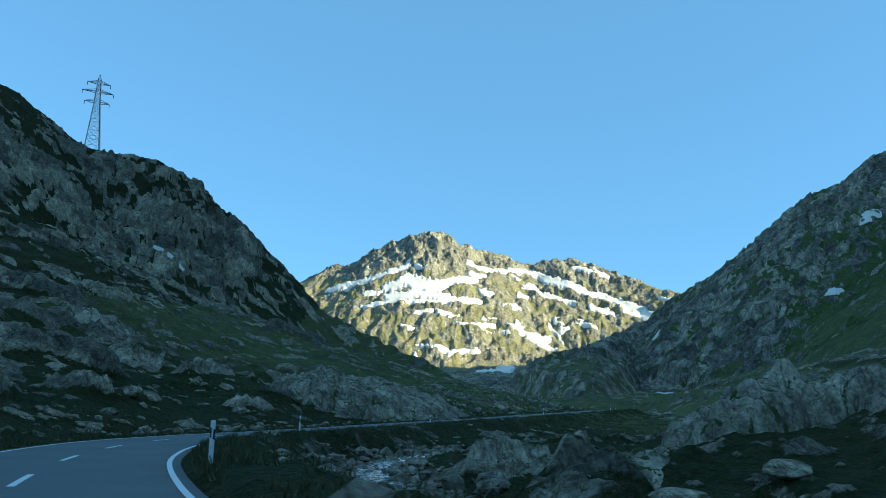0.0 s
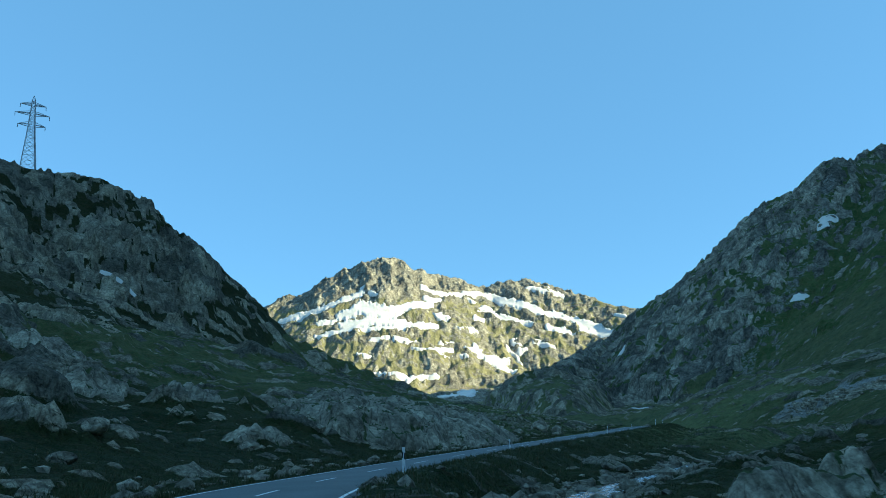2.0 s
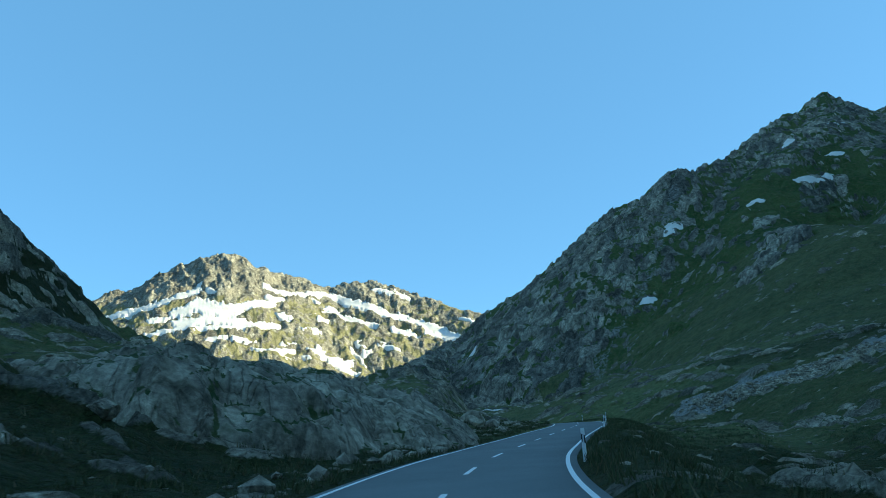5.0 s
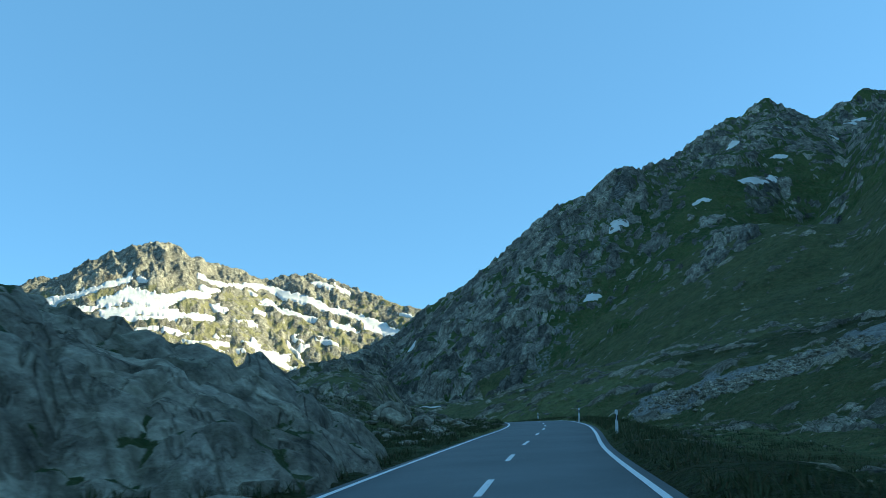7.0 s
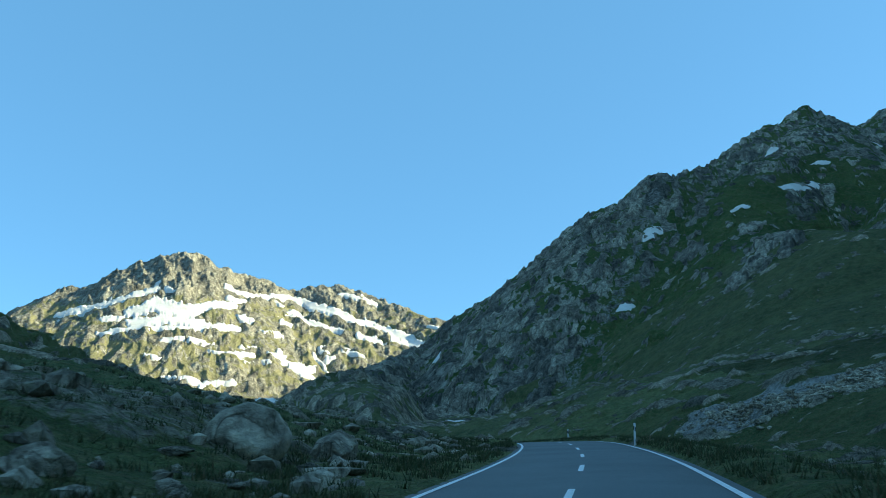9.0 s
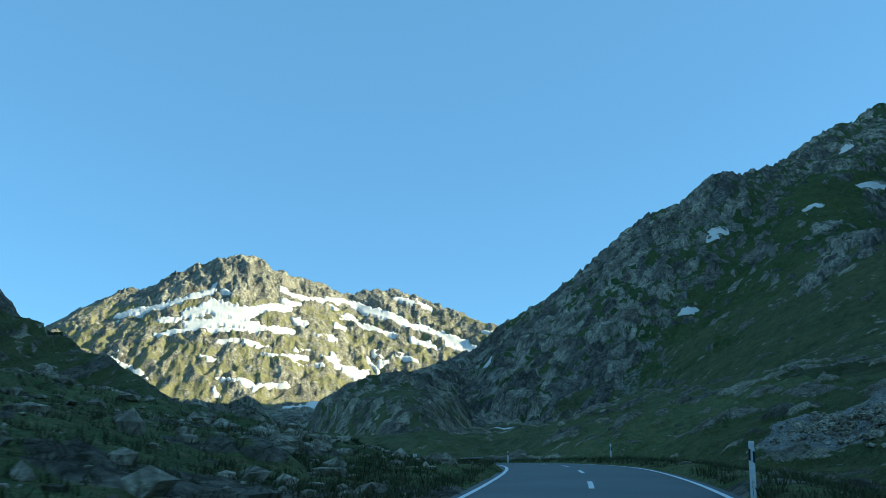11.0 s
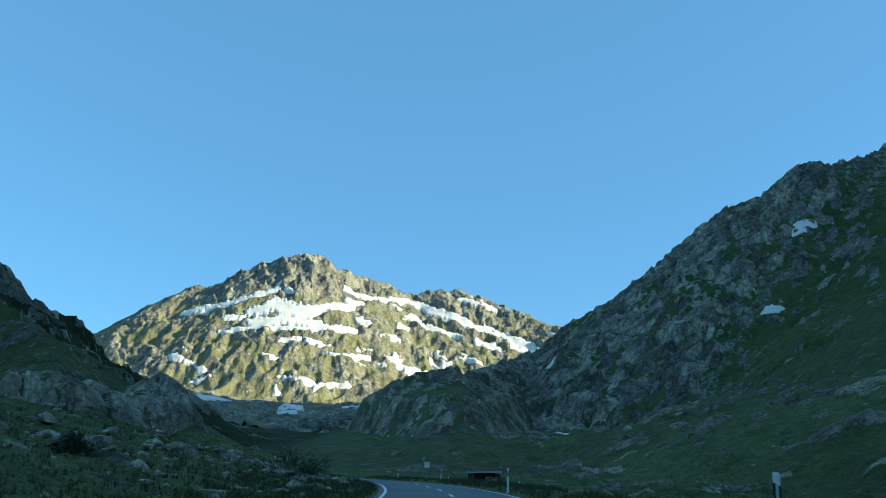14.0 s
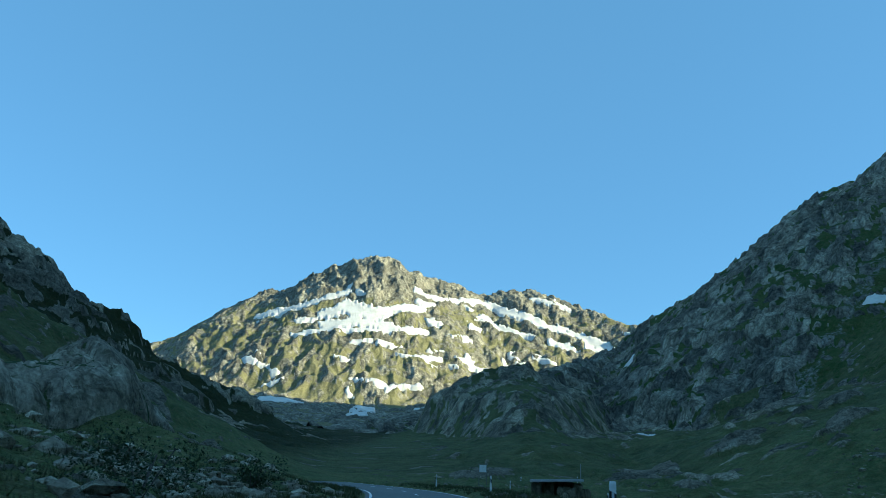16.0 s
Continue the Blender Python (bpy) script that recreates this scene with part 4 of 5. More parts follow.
def boulder(x, y, size, flat=0.6, turn=0.0, k=0, wide=1.0, sink=0.25):
    ob = new("boulder", BOULDERS[k % 6])
    ob.matrix_world = pose(x, y, float(ground_at(x, y)) + size * flat * (1 - sink) * 0.42, 0, 0, turn) @ Matrix.Diagonal((size * wide, size, size * flat, 1))
    return tagged(ob, "pale grey lichen-spotted boulder lying in the turf", "boulder", "boulders in the turf")


for k, row in enumerate(((-4.8, 129.5, 0.85, .7, 20, 0, 1.15), (-1.6, 137.6, 1.9, .8, 115, 4, 1.25), (1.2, 140.3, 1.35, .85, 50, 2, 1.1), (-4.2, 131.3, .3), (-3.1, 134.8, .5, .4, 0, 3, 1.5), (-1.4, 131.0, .4, .4), (-0.2, 132.6, .35), (-7.9, 125.2, .7, .8, 30), (-2.4, 129.2, .4), (-5.2, 121.2, .45), (-2.6, 129.8, .4), (-6.4, 120.5, .5), (-5.7, 121.9, .35),
                         (29.9, 192.5, 0.8, .5, 0, 2, 1.5), (-0.5, 34.4, 1.1, .5, 40, 3, 1.4), (6.2, 31.7, 1.4, .45, 15, 4, 1.6), (14.3, 45.0, 1.6, .5, 0, 5, 1.4), (10.2, 57.0, 1.2, .5, 70),
                         (-27.0, 80.5, 1.2, .8, 30, 2, 1.2), (-22.8, 65.1, .7, .8, 10), (-22.2, 71.6, .6, .6, 40), (-22.4, 79.8, .8, .5, 0, 1, 1.5), (8.4, 168.7, 0.9, .6, 25, 0, 1.4),
                         (9.6, 172.4, .7, .7, 0), (12.3, 168.8, .45), (9.4, 166.4, .4), (-24.0, 92.0, 1.0, .7, 60), (-30.0, 60.0, .9, .7, 10), (-33.0, 70.0, 1.2, .7, 80), (-26.0, 50.0, .8, .6, 33),
                         (-12.0, 140.0, 1.1, .6, 12), (-8.0, 150.0, .9, .6, 50), (4.0, 180.0, .8, .6, 9), (7.0, 190.0, .9, .7, 70), (10.5, 200.0, .7, .6, 30), (13.0, 226.0, 0.7, .7, 5), (11.0, 231.0, .9, .6, 44),
                         (36.0, 150.0, .9, .5, 20), (42.0, 205.0, 1.0, .5, 40), (46.0, 232.0, 1.3, .5, 10), (54.0, 262.0, 1.2, .6, 75), (16.0, 84.0, 1.1, .6, 15), (6.0, 92.0, .8, .6, 0), (-2.0, 72.0, .7, .7, 31))):
    x, y, size, *rest = row
    flat, turn, kind, wide = (list(rest) + [.6, 31 * k % 180, k, 1.2][len(rest):])[:4]
    boulder(x, y, size * 0.66, flat, turn, kind, wide)


def scatter(name, label, n, spot, size, seed, mat, tones=(0.55, 1.0)):
    """Many loose stones on the ground, joined."""
    rng = np.random.RandomState(seed)
    bm = bmesh.new()
    bmesh.ops.create_icosphere(bm, subdivisions=1, radius=1.0)
    unit = np.array([v.co[:] for v in bm.verts])
    tri = np.array([[v.index for v in f.verts] for f in bm.faces])
    bm.free()
    x, y = spot(rng, n)
    inside_map = (x > gx[0] + 2) & (x < gx[-1] - 2) & (y > gy[0] + 2) & (y < gy[-1] - 2)
    d, _ = lateral(x, y)
    ok = inside_map & (np.abs(d) > 3.7)
    x, y = x[ok], y[ok]
    z = np.array([ground_at(a, c) for a, c in zip(x, y)])
    n = len(x)
    r = size[0] * (size[1] / size[0]) ** (rng.rand(n) ** 2.2)
    v = unit[None] * (1 + 0.28 * rng.normal(size=(n, len(unit), 1)).clip(-1.2, 1.2))
    v = v * np.stack([r * rng.uniform(.8, 1.6, n), r * rng.uniform(.7, 1.2, n), r * rng.uniform(.4, .9, n)], -1)[:, None]
    a = rng.rand(n) * 6.28
    vx, vy = v[..., 0] * np.cos(a)[:, None] - v[..., 1] * np.sin(a)[:, None], v[..., 0] * np.sin(a)[:, None] + v[..., 1] * np.cos(a)[:, None]
    pts = np.stack([vx + x[:, None], vy + y[:, None], v[..., 2] + (z + r * 0.12)[:, None]], -1).reshape(-1, 3)
    faces = (tri[None] + (np.arange(n) * len(unit))[:, None, None]).reshape(-1, 3)
    me = bpy.data.meshes.new(name)
    me.from_pydata(pts.tolist(), [], faces.tolist())
    me.materials.append(mat)
    a = me.attributes.new("tone", "FLOAT", "POINT")
    a.data.foreach_set("value", np.repeat(rng.uniform(*tones, n), len(unit)).astype(np.float32))
    return tagged(new(name, me), label, "stones", kind="stuff")


def beside_road(rng, n):
    y = rng.uniform(5, 300, n)
    side = np.where(rng.rand(n) < 0.68, -1, 1)
    d = side * (3.8 + 40 * rng.rand(n) ** 1.7)
    return np.interp(y, AXIS_Y, AXIS_X) + d, y


def by_stream(rng, n):
    k = (rng.rand(n) ** 1.3 * 0.62 * len(STREAM_LINE)).astype(int)
    off = rng.normal(size=n)
    return STREAM_LINE[k, 0] + np.sign(off) * (1.0 + 1.4 * np.abs(off)), STREAM_LINE[k, 1] + rng.normal(size=n) * 0.8


def on_fan(rng, n):
    k = rng.rand(n) ** 0.8
    fx, fy = [r[0] for r in FAN[1:]][::-1], [r[1] for r in FAN[1:]][::-1]
    at = np.linspace(0, 1, len(fx))
    return np.interp(k, at, fx) + rng.normal(size=n) * 3.2, np.interp(k, at, fy) + rng.normal(size=n) * 3.2


def verge_line(rng, n):
    y = rng.uniform(45, 110, n)
    return np.interp(y, AXIS_Y, AXIS_X) - 3.9 - np.abs(rng.normal(size=n)) * 1.1, y


def left_bank(rng, n):
    y = rng.uniform(112, 258, n)
    return np.interp(y, AXIS_Y, AXIS_X) - 5 - 22 * rng.rand(n), y


def worn_bank(rng, n):
    return 14.5 + rng.normal(size=n) * 1.6, 241 + rng.normal(size=n) * 5


scatter("bank_rubble", "grey rubble on a worn roadside bank", 420, worn_bank, (0.08, 0.45), 6, M_ROCK, (0.35, 0.9))
scatter("loose_stones", "loose grey stones strewn over the turf", 1300, beside_road, (0.07, 0.42), 1, M_ROCK)
scatter("stream_stones", "grey boulders and stones lining the stream", 1100, by_stream, (0.15, 0.75), 2, M_ROCK, (0.7, 1.0))
scatter("scree_stones", "grey scree stones below the mountainside", 4200, on_fan, (0.12, 0.75), 3, M_ROCK, (0.32, 0.75))
scatter("verge_stones", "pale stones along the road verge", 130, verge_line, (0.10, 0.5), 4, M_ROCK)
scatter("bank_stones", "pale stones on the turf bank", 1500, left_bank, (0.08, 0.55), 5, M_ROCK, (0.31, 0.6))

# ---- water ----
M_WATER, t, b = material("stream_water", 0.15)
foam = ramp(t, texture(t, 3.2, 6, 0.75, (1, 0.5, 1), distortion=0.4), [(0.48, (0, 0, 0)), (0.60, (1, 1, 1))])
t.links.new(mix(t, foam, (0.02, 0.035, 0.035), (0.72, 0.75, 0.76)), b.inputs["Base Color"])
t.links.new(calc(t, "ADD", 0.08, calc(t, "MULTIPLY", foam, 0.6)), b.inputs["Roughness"])
bump(t, b, texture(t, 7.0, 4), 0.5, 0.05)
sl = STREAM_LINE[STREAM_LINE[:, 1] < 90]
wx = np.linspace(-1.15, 1.15, 9)
stream = tagged(ribbon("water", sl, wx, 0.02 * np.cos(wx * 7) - 0.06, M_WATER), "white foaming mountain stream between boulders", "stream", kind="structure")

RILL = spline([(55, 258), (59, 270), (62.5, 284), (66, 296), (73, 310)], 60)
RILL = np.column_stack([RILL, [float(ground_at(px, py)) + 0.12 for px, py in RILL]])


def by_rill(rng, n):
    k = rng.randint(0, 60, n)
    return RILL[k, 0] + rng.normal(size=n) * 1.0, RILL[k, 1] + rng.normal(size=n) * 1.0


scatter("rivulet_stones", "grey stones along a rivulet in the meadow", 170, by_rill, (0.12, 0.42), 8, M_ROCK, (0.3, 1.0))

# ---- roadside posts ----
M_WHITE, t, b = material("white_plastic", 0.5)
t.links.new(ramp(t, texture(t, 7, 4), [(0.3, (0.76, 0.76, 0.74)), (0.6, (0.90, 0.90, 0.89))]), b.inputs["Base Color"])
M_BLACK, t, b = material("black_band", 0.55)
b.inputs["Base Color"].default_value = (0.012, 0.012, 0.014, 1)
M_REFLECT, t, b = material("reflector", 0.25)
b.inputs["Base Color"].default_value = (0.72, 0.73, 0.74, 1)


def prism(bm, rings):
    """Joins rings of corners into a closed body."""
    rows = [[bm.verts.new(p) for p in ring] for ring in rings]
    n = len(rows[0])
    for lo, hi in zip(rows[:-1], rows[1:]):
        for k in range(n):
            bm.faces.new((lo[k], lo[(k + 1) % n], hi[(k + 1) % n], hi[k]))
    bm.faces.new(rows[0][::-1])
    bm.faces.new(rows[-1])


def section(z, w, d, tilt=0.0):
    """Rounded three-sided cross section of a post; its broad face looks along -y."""
    pts = [(-.5, -.42), (-.42, -.5), (.42, -.5), (.5, -.42), (.16, .5), (-.16, .5)]
    return [(w * x, d * y, z + tilt * x * w) for x, y in pts]


def delineator():
    p = thing("delineator_post", "white plastic roadside post with slanted black band", "post", group="posts along the road")
    w, d = 0.125, 0.11
    bm = bmesh.new()
    prism(bm, [section(-0.45, w, d), section(0.62, w, d, -.5)])
    part("shaft", bm, M_WHITE, p)
    bm = bmesh.new()
    prism(bm, [section(0.62, w * .99, d * .99, -.5), section(0.86, w * .99, d * .99, -.5)])
    part("black_band", bm, M_BLACK, p, "black slanted band")
    bm = bmesh.new()
    prism(bm, [section(0.86, w, d, -.5), section(1.01, w, d), section(1.05, w * .8, d * .75)])
    part("head", bm, M_WHITE, p)
    bm = bmesh.new()
    box(bm, (0.045, 0.012, 0.24), (0, -d / 2 - 0.002, 0.74), bevel=0.003)
    part("reflector", bm, M_REFLECT, p, "silver reflector")
    return p


post = delineator()
POSTS = [(-7.0, 19.2, 0, 0), (-14.1, 55.0, 8, 1), (-8.3, 86.7, 20, -1), (4.8, 119.75, 22, 3), (18.7, 156.0, 18, 3), (28.3, 192.1, 8, 1), (27.9, 221.5, 0, 0), (26.8, 262.1, -8, 0), (22.6, 277.9, -18, 0),
         (29.6, 293.0, -20, 0), (32.6, 324.0, -20, 0), (40.3, 323.0, -20, 0), (36.3, 273.3, -20, 0)]
for k, (x, y, head, lean) in enumerate(POSTS):
    m = pose(x, y, float(ground_at(x, y)) + {4: 0.15, 6: 0.2}.get(k, -0.02), 0, lean, -head)
    if k:
        copy_thing(post, m)
    else:
        post.matrix_world = m

# ---- pylon on the hill ----
M_STEEL, t, b = material("galvanised_steel", 0.55, 0.6)
t.links.new(ramp(t, texture(t, 1.5, 4), [(0.3, (0.34, 0.35, 0.36)), (0.7, (0.48, 0.49, 0.50))]), b.inputs["Base Color"])
M_GLASS, t, b = material("insulator_glaze", 0.2)
b.inputs["Base Color"].default_value = (0.06, 0.05, 0.045, 1)
HEIGHT, FOOT = 52.0, 4.6


def half(z):
    return float(np.interp(z, [0, 33, HEIGHT - 3], [FOOT, 1.7, 0.8]))


py = thing("pylon", "grey lattice steel electricity pylon on the hill crest", "pylon", (-243.5, 432, float(hill_relief(np.array([-243.5]), np.array([432.0]))[0]) - 1.0))
py.rotation_euler = (0, 0, radians(32))
for sx in (-1, 1):
    for sy in (-1, 1):
        bm = bmesh.new()
        for z0, z1 in ((0, 33), (33, HEIGHT - 3)):
            bar(bm, (sx * half(z0), sy * half(z0), z0), (sx * half(z1), sy * half(z1), z1), 0.34)
        part("leg", bm, M_STEEL, py)
zs = [0, 6.5, 12.5, 18, 23, 27.5, 31, 34, 37, 40.5, 43.5, 46, HEIGHT - 3]
for side in range(4):
    bm = bmesh.new()
    turn = Matrix.Rotation(side * math.pi / 2, 4, "Z")
    for z0, z1 in zip(zs[:-1], zs[1:]):
        a, b_ = half(z0), half(z1)
        bar(bm, turn @ Vector((-a, -a, z0)), turn @ Vector((b_, -b_, z1)), 0.17)
        bar(bm, turn @ Vector((a, -a, z0)), turn @ Vector((-b_, -b_, z1)), 0.17)
        bar(bm, turn @ Vector((-b_, -b_, z1)), turn @ Vector((b_, -b_, z1)), 0.17)
    part("bracing", bm, M_STEEL, py)
bm = bmesh.new()
for sx in (-1, 1):
    bar(bm, (sx * 0.8, 0.8, HEIGHT - 3), (0, 0, HEIGHT), 0.2)
    bar(bm, (sx * 0.8, -0.8, HEIGHT - 3), (0, 0, HEIGHT), 0.2)
part("peak", bm, M_STEEL, py)
for z, reach in ((34.0, 6.8), (40.5, 8.6), (46.0, 6.4)):
    for sx in (-1, 1):
        bm = bmesh.new()
        a = half(z)
        for sy in (-1, 1):
            bar(bm, (sx * a, sy * a, z), (sx * reach, 0, z + 0.3), 0.3)
            bar(bm, (sx * a, sy * a, z + 1.6), (sx * reach, 0, z + 0.3), 0.24)
            bar(bm, (sx * (a + reach) / 2, sy * a / 2, z + 0.2), (sx * (a + reach) / 2, sy * a / 2, z + 0.9), 0.12)
        arm = part("cross_arm", bm, M_STEEL, py)
        bm = bmesh.new()
        for k in range(9):
            bmesh.ops.create_cone(bm, cap_ends=True, segments=8, radius1=0.20, radius2=0.10, depth=0.2, matrix=Matrix.Translation((sx * reach, 0, z + 0.1 - 0.24 * k)))
        part("insulator", bm, M_GLASS, arm, "dark insulator string")

# ---- sign, shelter slab and pole past the bend ----
M_WOOD, t, b = material("weathered_wood", 0.85)
t.links.new(ramp(t, texture(t, 2.0, 5, 0.6, (6, 6, 0.6)), [(0.3, (0.16, 0.15, 0.12)), (0.7, (0.34, 0.32, 0.27))]), b.inputs["Base Color"])
M_CONCRETE, t, b = material("weathered_concrete", 0.9)
t.links.new(mix(t, 0.7, ramp(t, texture(t, 1.0, 5), [(0.3, (0.40, 0.41, 0.40)), (0.7, (0.62, 0.63, 0.62))]), ramp(t, texture(t, 18, 4), [(0.3, (0.7, 0.7, 0.7)), (0.7, (1.1, 1.1, 1.1))]), "MULTIPLY"), b.inputs["Base Color"])
bump(t, b, texture(t, 12, 4), 0.5, 0.02)

sg = thing("information_board", "weathered wooden board on two posts beside the road", "sign", (26.9, 300.0, float(ground_at(26.9, 300.0))))
for sx in (-0.42, 0.42):
    bm = bmesh.new()
    box(bm, (0.09, 0.09, 2.5), (sx, 0, 0.95), bevel=0.012)
    part("post", bm, M_WOOD, sg)
bm = bmesh.new()
box(bm, (0.78, 0.06, 0.78), (0, -0.02, 1.75), bevel=0.01)
part("board", bm, M_WHITE, sg, "pale panel")
bm = bmesh.new()
box(bm, (1.05, 0.2, 0.04), (0, 0, 2.22), Matrix.Rotation(radians(12), 4, "X"), 0.01)
part("roof", bm, M_WOOD, sg)

z0 = 6.74
sh = thing("stone_shelter", "low shelter with a grey slab roof on stone blocks", "shelter", (31.0, 261.0, z0))
bm = bmesh.new()
box(bm, (3.3, 1.9, 0.16), (0, 0, 0.86), Matrix.Rotation(radians(-2), 4, "Y"), 0.03)
part("slab", bm, M_CONCRETE, sh, "pale grey slab")
for sx, sy, w, h in ((-1.3, -0.35, 0.62, 0.78), (-0.35, 0.35, 0.7, 0.74), (0.45, -0.45, 0.7, 0.5), (0.95, -0.55, 0.62, 0.42), (1.3, -0.2, 0.55, 0.74), (0.7, -0.75, 0.45, 0.3), (1.75, -0.4, 0.6, 0.4)):
    bm = bmesh.new()
    box(bm, (w, 0.8 * w + 0.2, h + 0.3), (sx, sy, h / 2 - 0.15), Matrix.Rotation(sx * 1.3, 4, "Z"), 0.09)
    part("stone_block", bm, M_ROCK, sh)
bm = bmesh.new()
box(bm, (2.4, 0.3, 1.0), (0, 0.8, 0.3), bevel=0.05)
part("back_wall", bm, M_ROCK, sh)

wall = thing("kerb_wall", "low dry stone edging beside the bend", "wall", (25.0, 283.0, float(ground_at(25.0, 283.0))))
rng = random.Random(5)
for k in range(14):
    bm = bmesh.new()
    box(bm, (rng.uniform(.5, .9), rng.uniform(.35, .5), rng.uniform(.3, .5)), (-2.2 + 0.62 * k * 0.6, 0.75 * k * 0.55 - 1.5, 0.12), Matrix.Rotation(rng.uniform(.6, .9), 4, "Z"), 0.05)
    part("stone", bm, M_ROCK, wall)

pl = thing("pole", "slender grey metal pole in the meadow", "pole", (36.6, 291.5, float(ground_at(36.6, 291.5))))
bm = bmesh.new()
bmesh.ops.create_cone(bm, cap_ends=True, segments=10, radius1=0.05, radius2=0.035, depth=3.4, matrix=Matrix.Translation((0, 0, 1.5)))
part("shaft", bm, M_STEEL, pl)
bm = bmesh.new()
bmesh.ops.create_uvsphere(bm, u_segments=10, v_segments=6, radius=0.06, matrix=Matrix.Translation((0, 0, 3.2)))
part("cap", bm, M_STEEL, pl)

# ---- grass, shrubs and a small conifer ----
M_BLADE, t, b = material("grass_blades", 0.8)
info = t.nodes.new("ShaderNodeNewGeometry")
t.links.new(ramp(t, info.outputs["Random Per Island"], [(0.0, (0.038, 0.056, 0.014)), (0.7, (0.070, 0.080, 0.022)), (1.0, (0.16, 0.13, 0.06))]), b.inputs["Base Color"])


def grass(name, n, near, far, seed, height, y0=0.0, y1=290.0):
    rng = np.random.RandomState(seed)
    y = rng.uniform(y0, y1, n)
    d = np.where(rng.rand(n) < 0.5, -1, 1) * (near + (far - near) * rng.rand(n) ** 1.8)
    x = np.interp(y, AXIS_Y, AXIS_X) + d / np.interp(y, AXIS_Y, _hd)
    sd, _ = stream_at(x, y)
    keep = (fbm(x, y, 3.0, 3) > -0.25) & (sd > 2.6)
    x, y = x[keep], y[keep]
    z = np.array([ground_at(a, c) for a, c in zip(x, y)])
    blades = 7
    m = len(x) * blades
    bx, by, bz = np.repeat(x, blades) + rng.normal(size=m) * 0.09, np.repeat(y, blades) + rng.normal(size=m) * 0.09, np.repeat(z, blades) - 0.03
    h = np.repeat(height * rng.uniform(.5, 1.3, len(x)), blades) * rng.uniform(.6, 1.2, m)
    a = rng.rand(m) * 6.28
    w = rng.uniform(.012, .028, m)
    lean = rng.normal(size=(m, 2)) * 0.35 * h[:, None]
    p0 = np.stack([bx - np.cos(a) * w, by - np.sin(a) * w, bz], -1)
    p1 = np.stack([bx + np.cos(a) * w, by + np.sin(a) * w, bz], -1)
    p2 = np.stack([bx + lean[:, 0], by + lean[:, 1], bz + h], -1)
    me = bpy.data.meshes.new(name)
    me.from_pydata(np.stack([p0, p1, p2], 1).reshape(-1, 3).tolist(), [], np.arange(m * 3).reshape(-1, 3).tolist())
    me.materials.append(M_BLADE)
    return tagged(new(name, me), "tufts of alpine grass along the road", "grass", kind="stuff")


grass("grass", 16000, 3.5, 9.0, 9, 0.26)
grass("grass", 16000, 6.0, 26.0, 10, 0.30)
grass("grass", 22000, 5.0, 30.0, 11, 0.24, 112.0, 260.0)

M_LEAF, t, b = material("shrub_leaves", 0.75)
info = t.nodes.new("ShaderNodeNewGeometry")
t.links.new(ramp(t, info.outputs["Random Per Island"], [(0.0, (0.025, 0.045, 0.014)), (1.0, (0.06, 0.085, 0.028))]), b.inputs["Base Color"])
M_BARK, t, b = material("bark", 0.9)
t.links.new(ramp(t, texture(t, 9, 4), [(0.3, (0.06, 0.05, 0.04)), (0.7, (0.15, 0.13, 0.11))]), b.inputs["Base Color"])


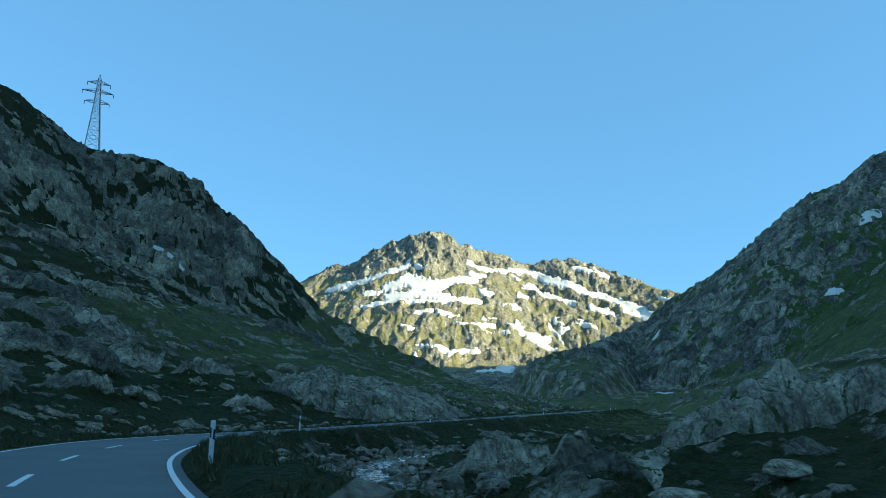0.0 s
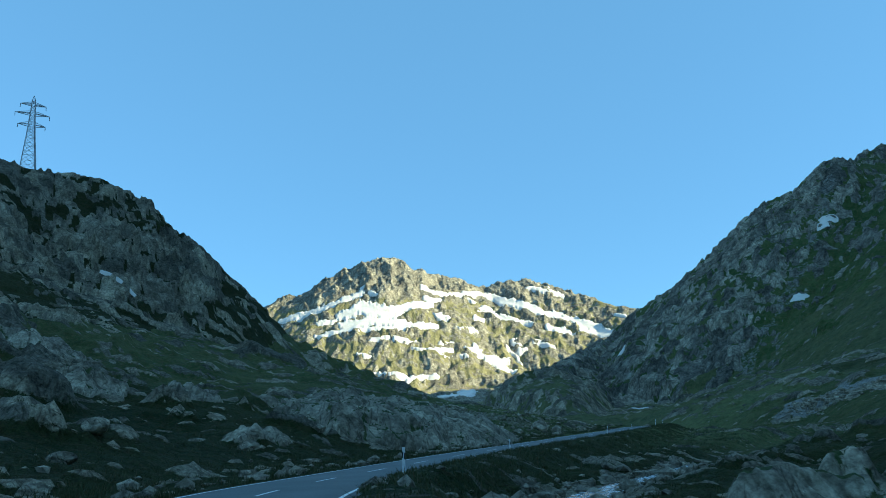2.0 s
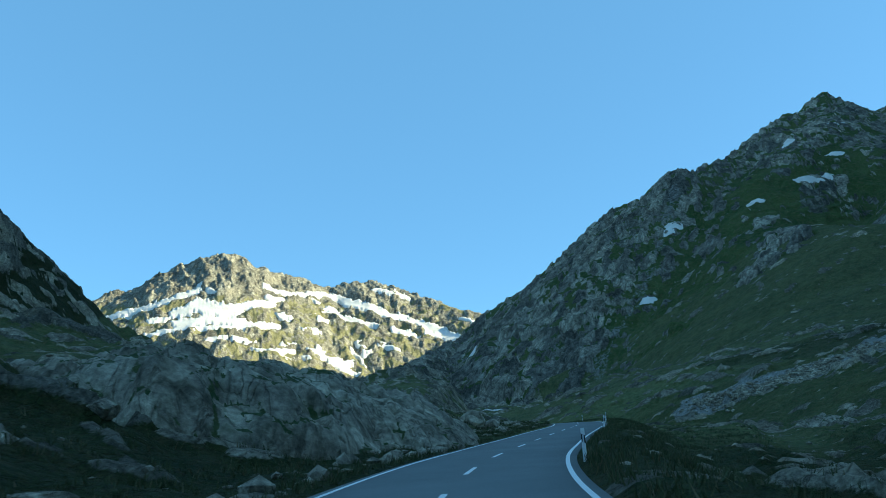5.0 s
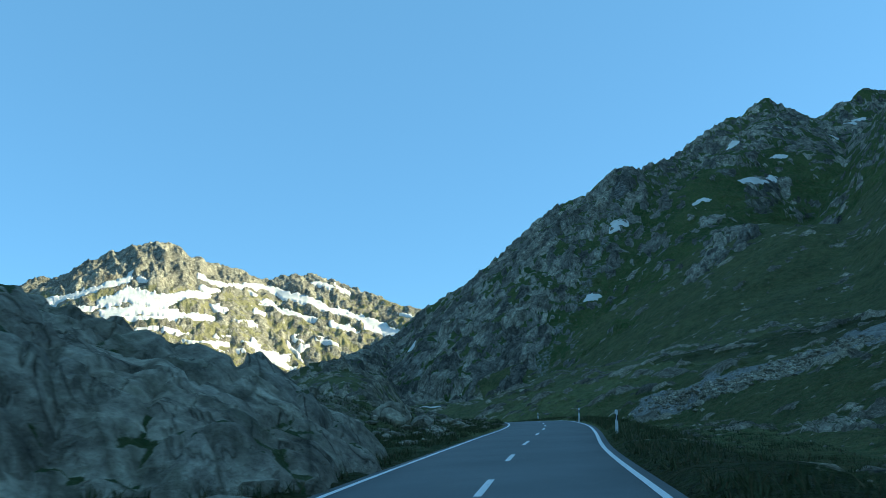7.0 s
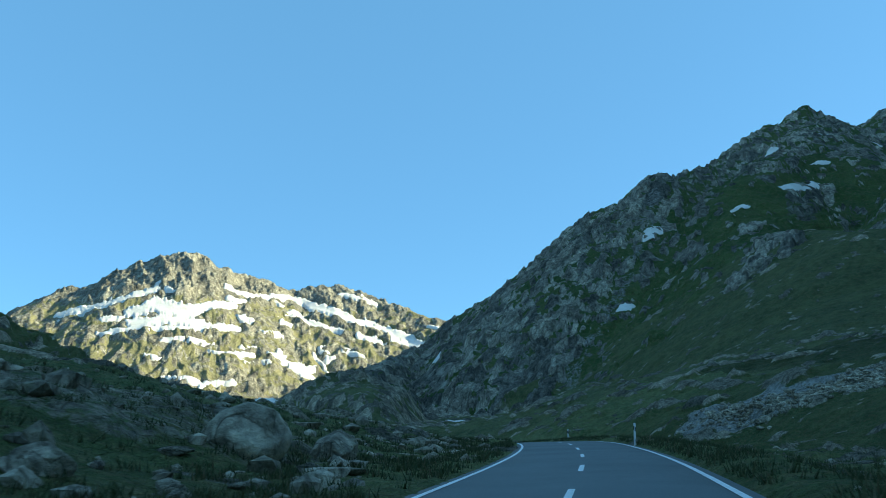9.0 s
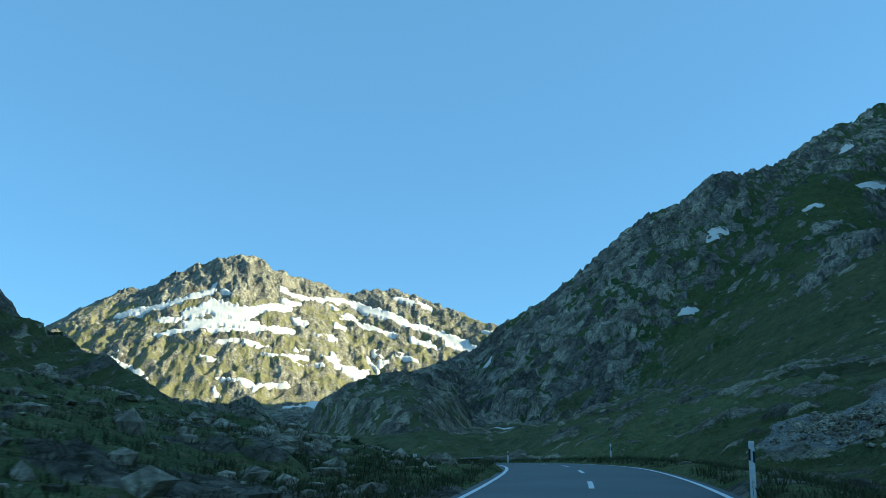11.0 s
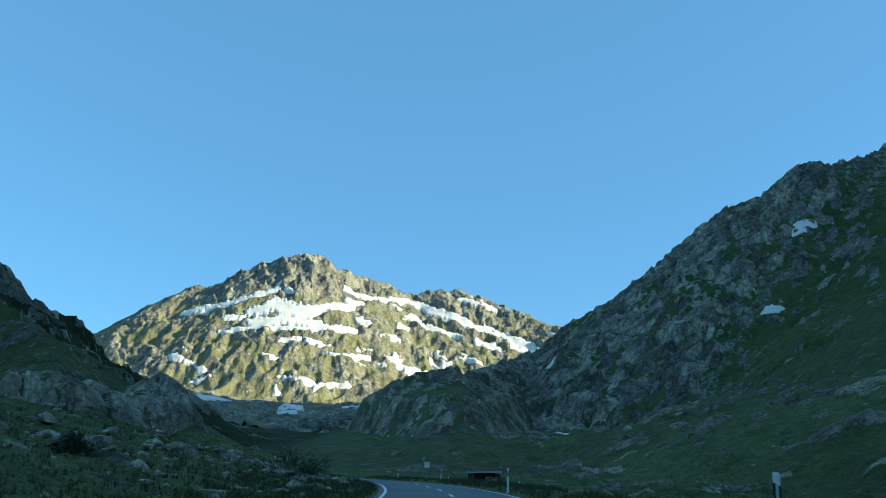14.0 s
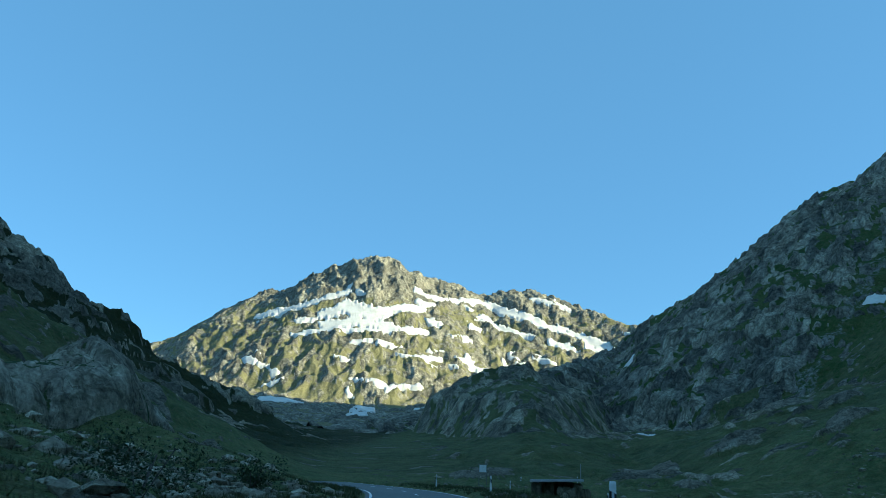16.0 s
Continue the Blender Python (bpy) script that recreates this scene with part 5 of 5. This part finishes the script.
def leaves(n, spot, size, seed):
    rng = np.random.RandomState(seed)
    p = spot(rng, n)
    a, c = rng.normal(size=(n, 3)), rng.normal(size=(n, 3))
    a /= np.linalg.norm(a, axis=1)[:, None]
    c = np.cross(a, c)
    c /= np.linalg.norm(c, axis=1)[:, None]
    s = (size * rng.uniform(.6, 1.3, n))[:, None]
    bm = bmesh.new()
    me = bpy.data.meshes.new("crown")
    me.from_pydata(np.stack([p - a * s, p + c * s * .45, p + a * s, p - c * s * .45], 1).reshape(-1, 3).tolist(), [], np.arange(n * 4).reshape(-1, 4).tolist())
    bm.from_mesh(me)
    bpy.data.meshes.remove(me)
    return bm


def shrub(x, y, r, h, seed, label):
    s = thing("shrub", label, "shrub", (x, y, float(ground_at(x, y))), "shrubs in the turf")
    rng = random.Random(seed)
    for k in range(5):
        bm = bmesh.new()
        a = rng.uniform(0, 6.28)
        bar(bm, (0, 0, -0.1), (math.cos(a) * r * .6, math.sin(a) * r * .6, h * rng.uniform(.5, .8)), 0.035)
        part("stem", bm, M_BARK, s)

    def spot(g, n):
        c = g.normal(size=(14, 3)) * (r * .5, r * .5, h * .22) + (0, 0, h * .5)
        q = c[g.randint(0, 14, n)] + g.normal(size=(n, 3)) * (r * .22, r * .22, h * .16)
        q[:, 2] = np.maximum(q[:, 2], 0.03)
        return q

    part("crown", leaves(1500, spot, 0.07, seed), M_LEAF, s)


shrub(16.2, 229.5, 1.5, 2.0, 3, "dark green alder shrub on the turf bank")
shrub(15.6, 244.0, 1.0, 1.3, 4, "dark green alder shrub on the turf bank")
shrub(12.0, 205.0, 0.6, 0.5, 5, "low dark shrub on the turf bank")


def conifer(x, y, h, seed):
    z = float(hill_relief(np.array([float(x)]), np.array([float(y)]))[0])
    c = thing("conifer", "small dark spruce on the hill crest", "tree", (x, y, z - 0.2), "small spruces on the hill")
    bm = bmesh.new()
    bmesh.ops.create_cone(bm, cap_ends=True, segments=8, radius1=h * .035, radius2=h * .006, depth=h, matrix=Matrix.Translation((0, 0, h / 2)))
    part("trunk", bm, M_BARK, c)

    def spot(g, n):
        tier = g.randint(1, 10, n) / 10
        reach = (1.02 - tier) * h * .27 * g.rand(n) ** .6
        a = np.round(g.rand(n) * 7) * .9 + tier * 5 + g.normal(size=n) * .18
        return np.stack([reach * np.cos(a), reach * np.sin(a), tier * h * .95 + .1 * h - reach * .35 + g.normal(size=n) * h * .012], -1)

    part("crown", leaves(1600, spot, h * .035, seed), M_LEAF, c)


conifer(-54.6, 299.5, 4.6, 1)
conifer(-56.4, 301.0, 3.4, 2)
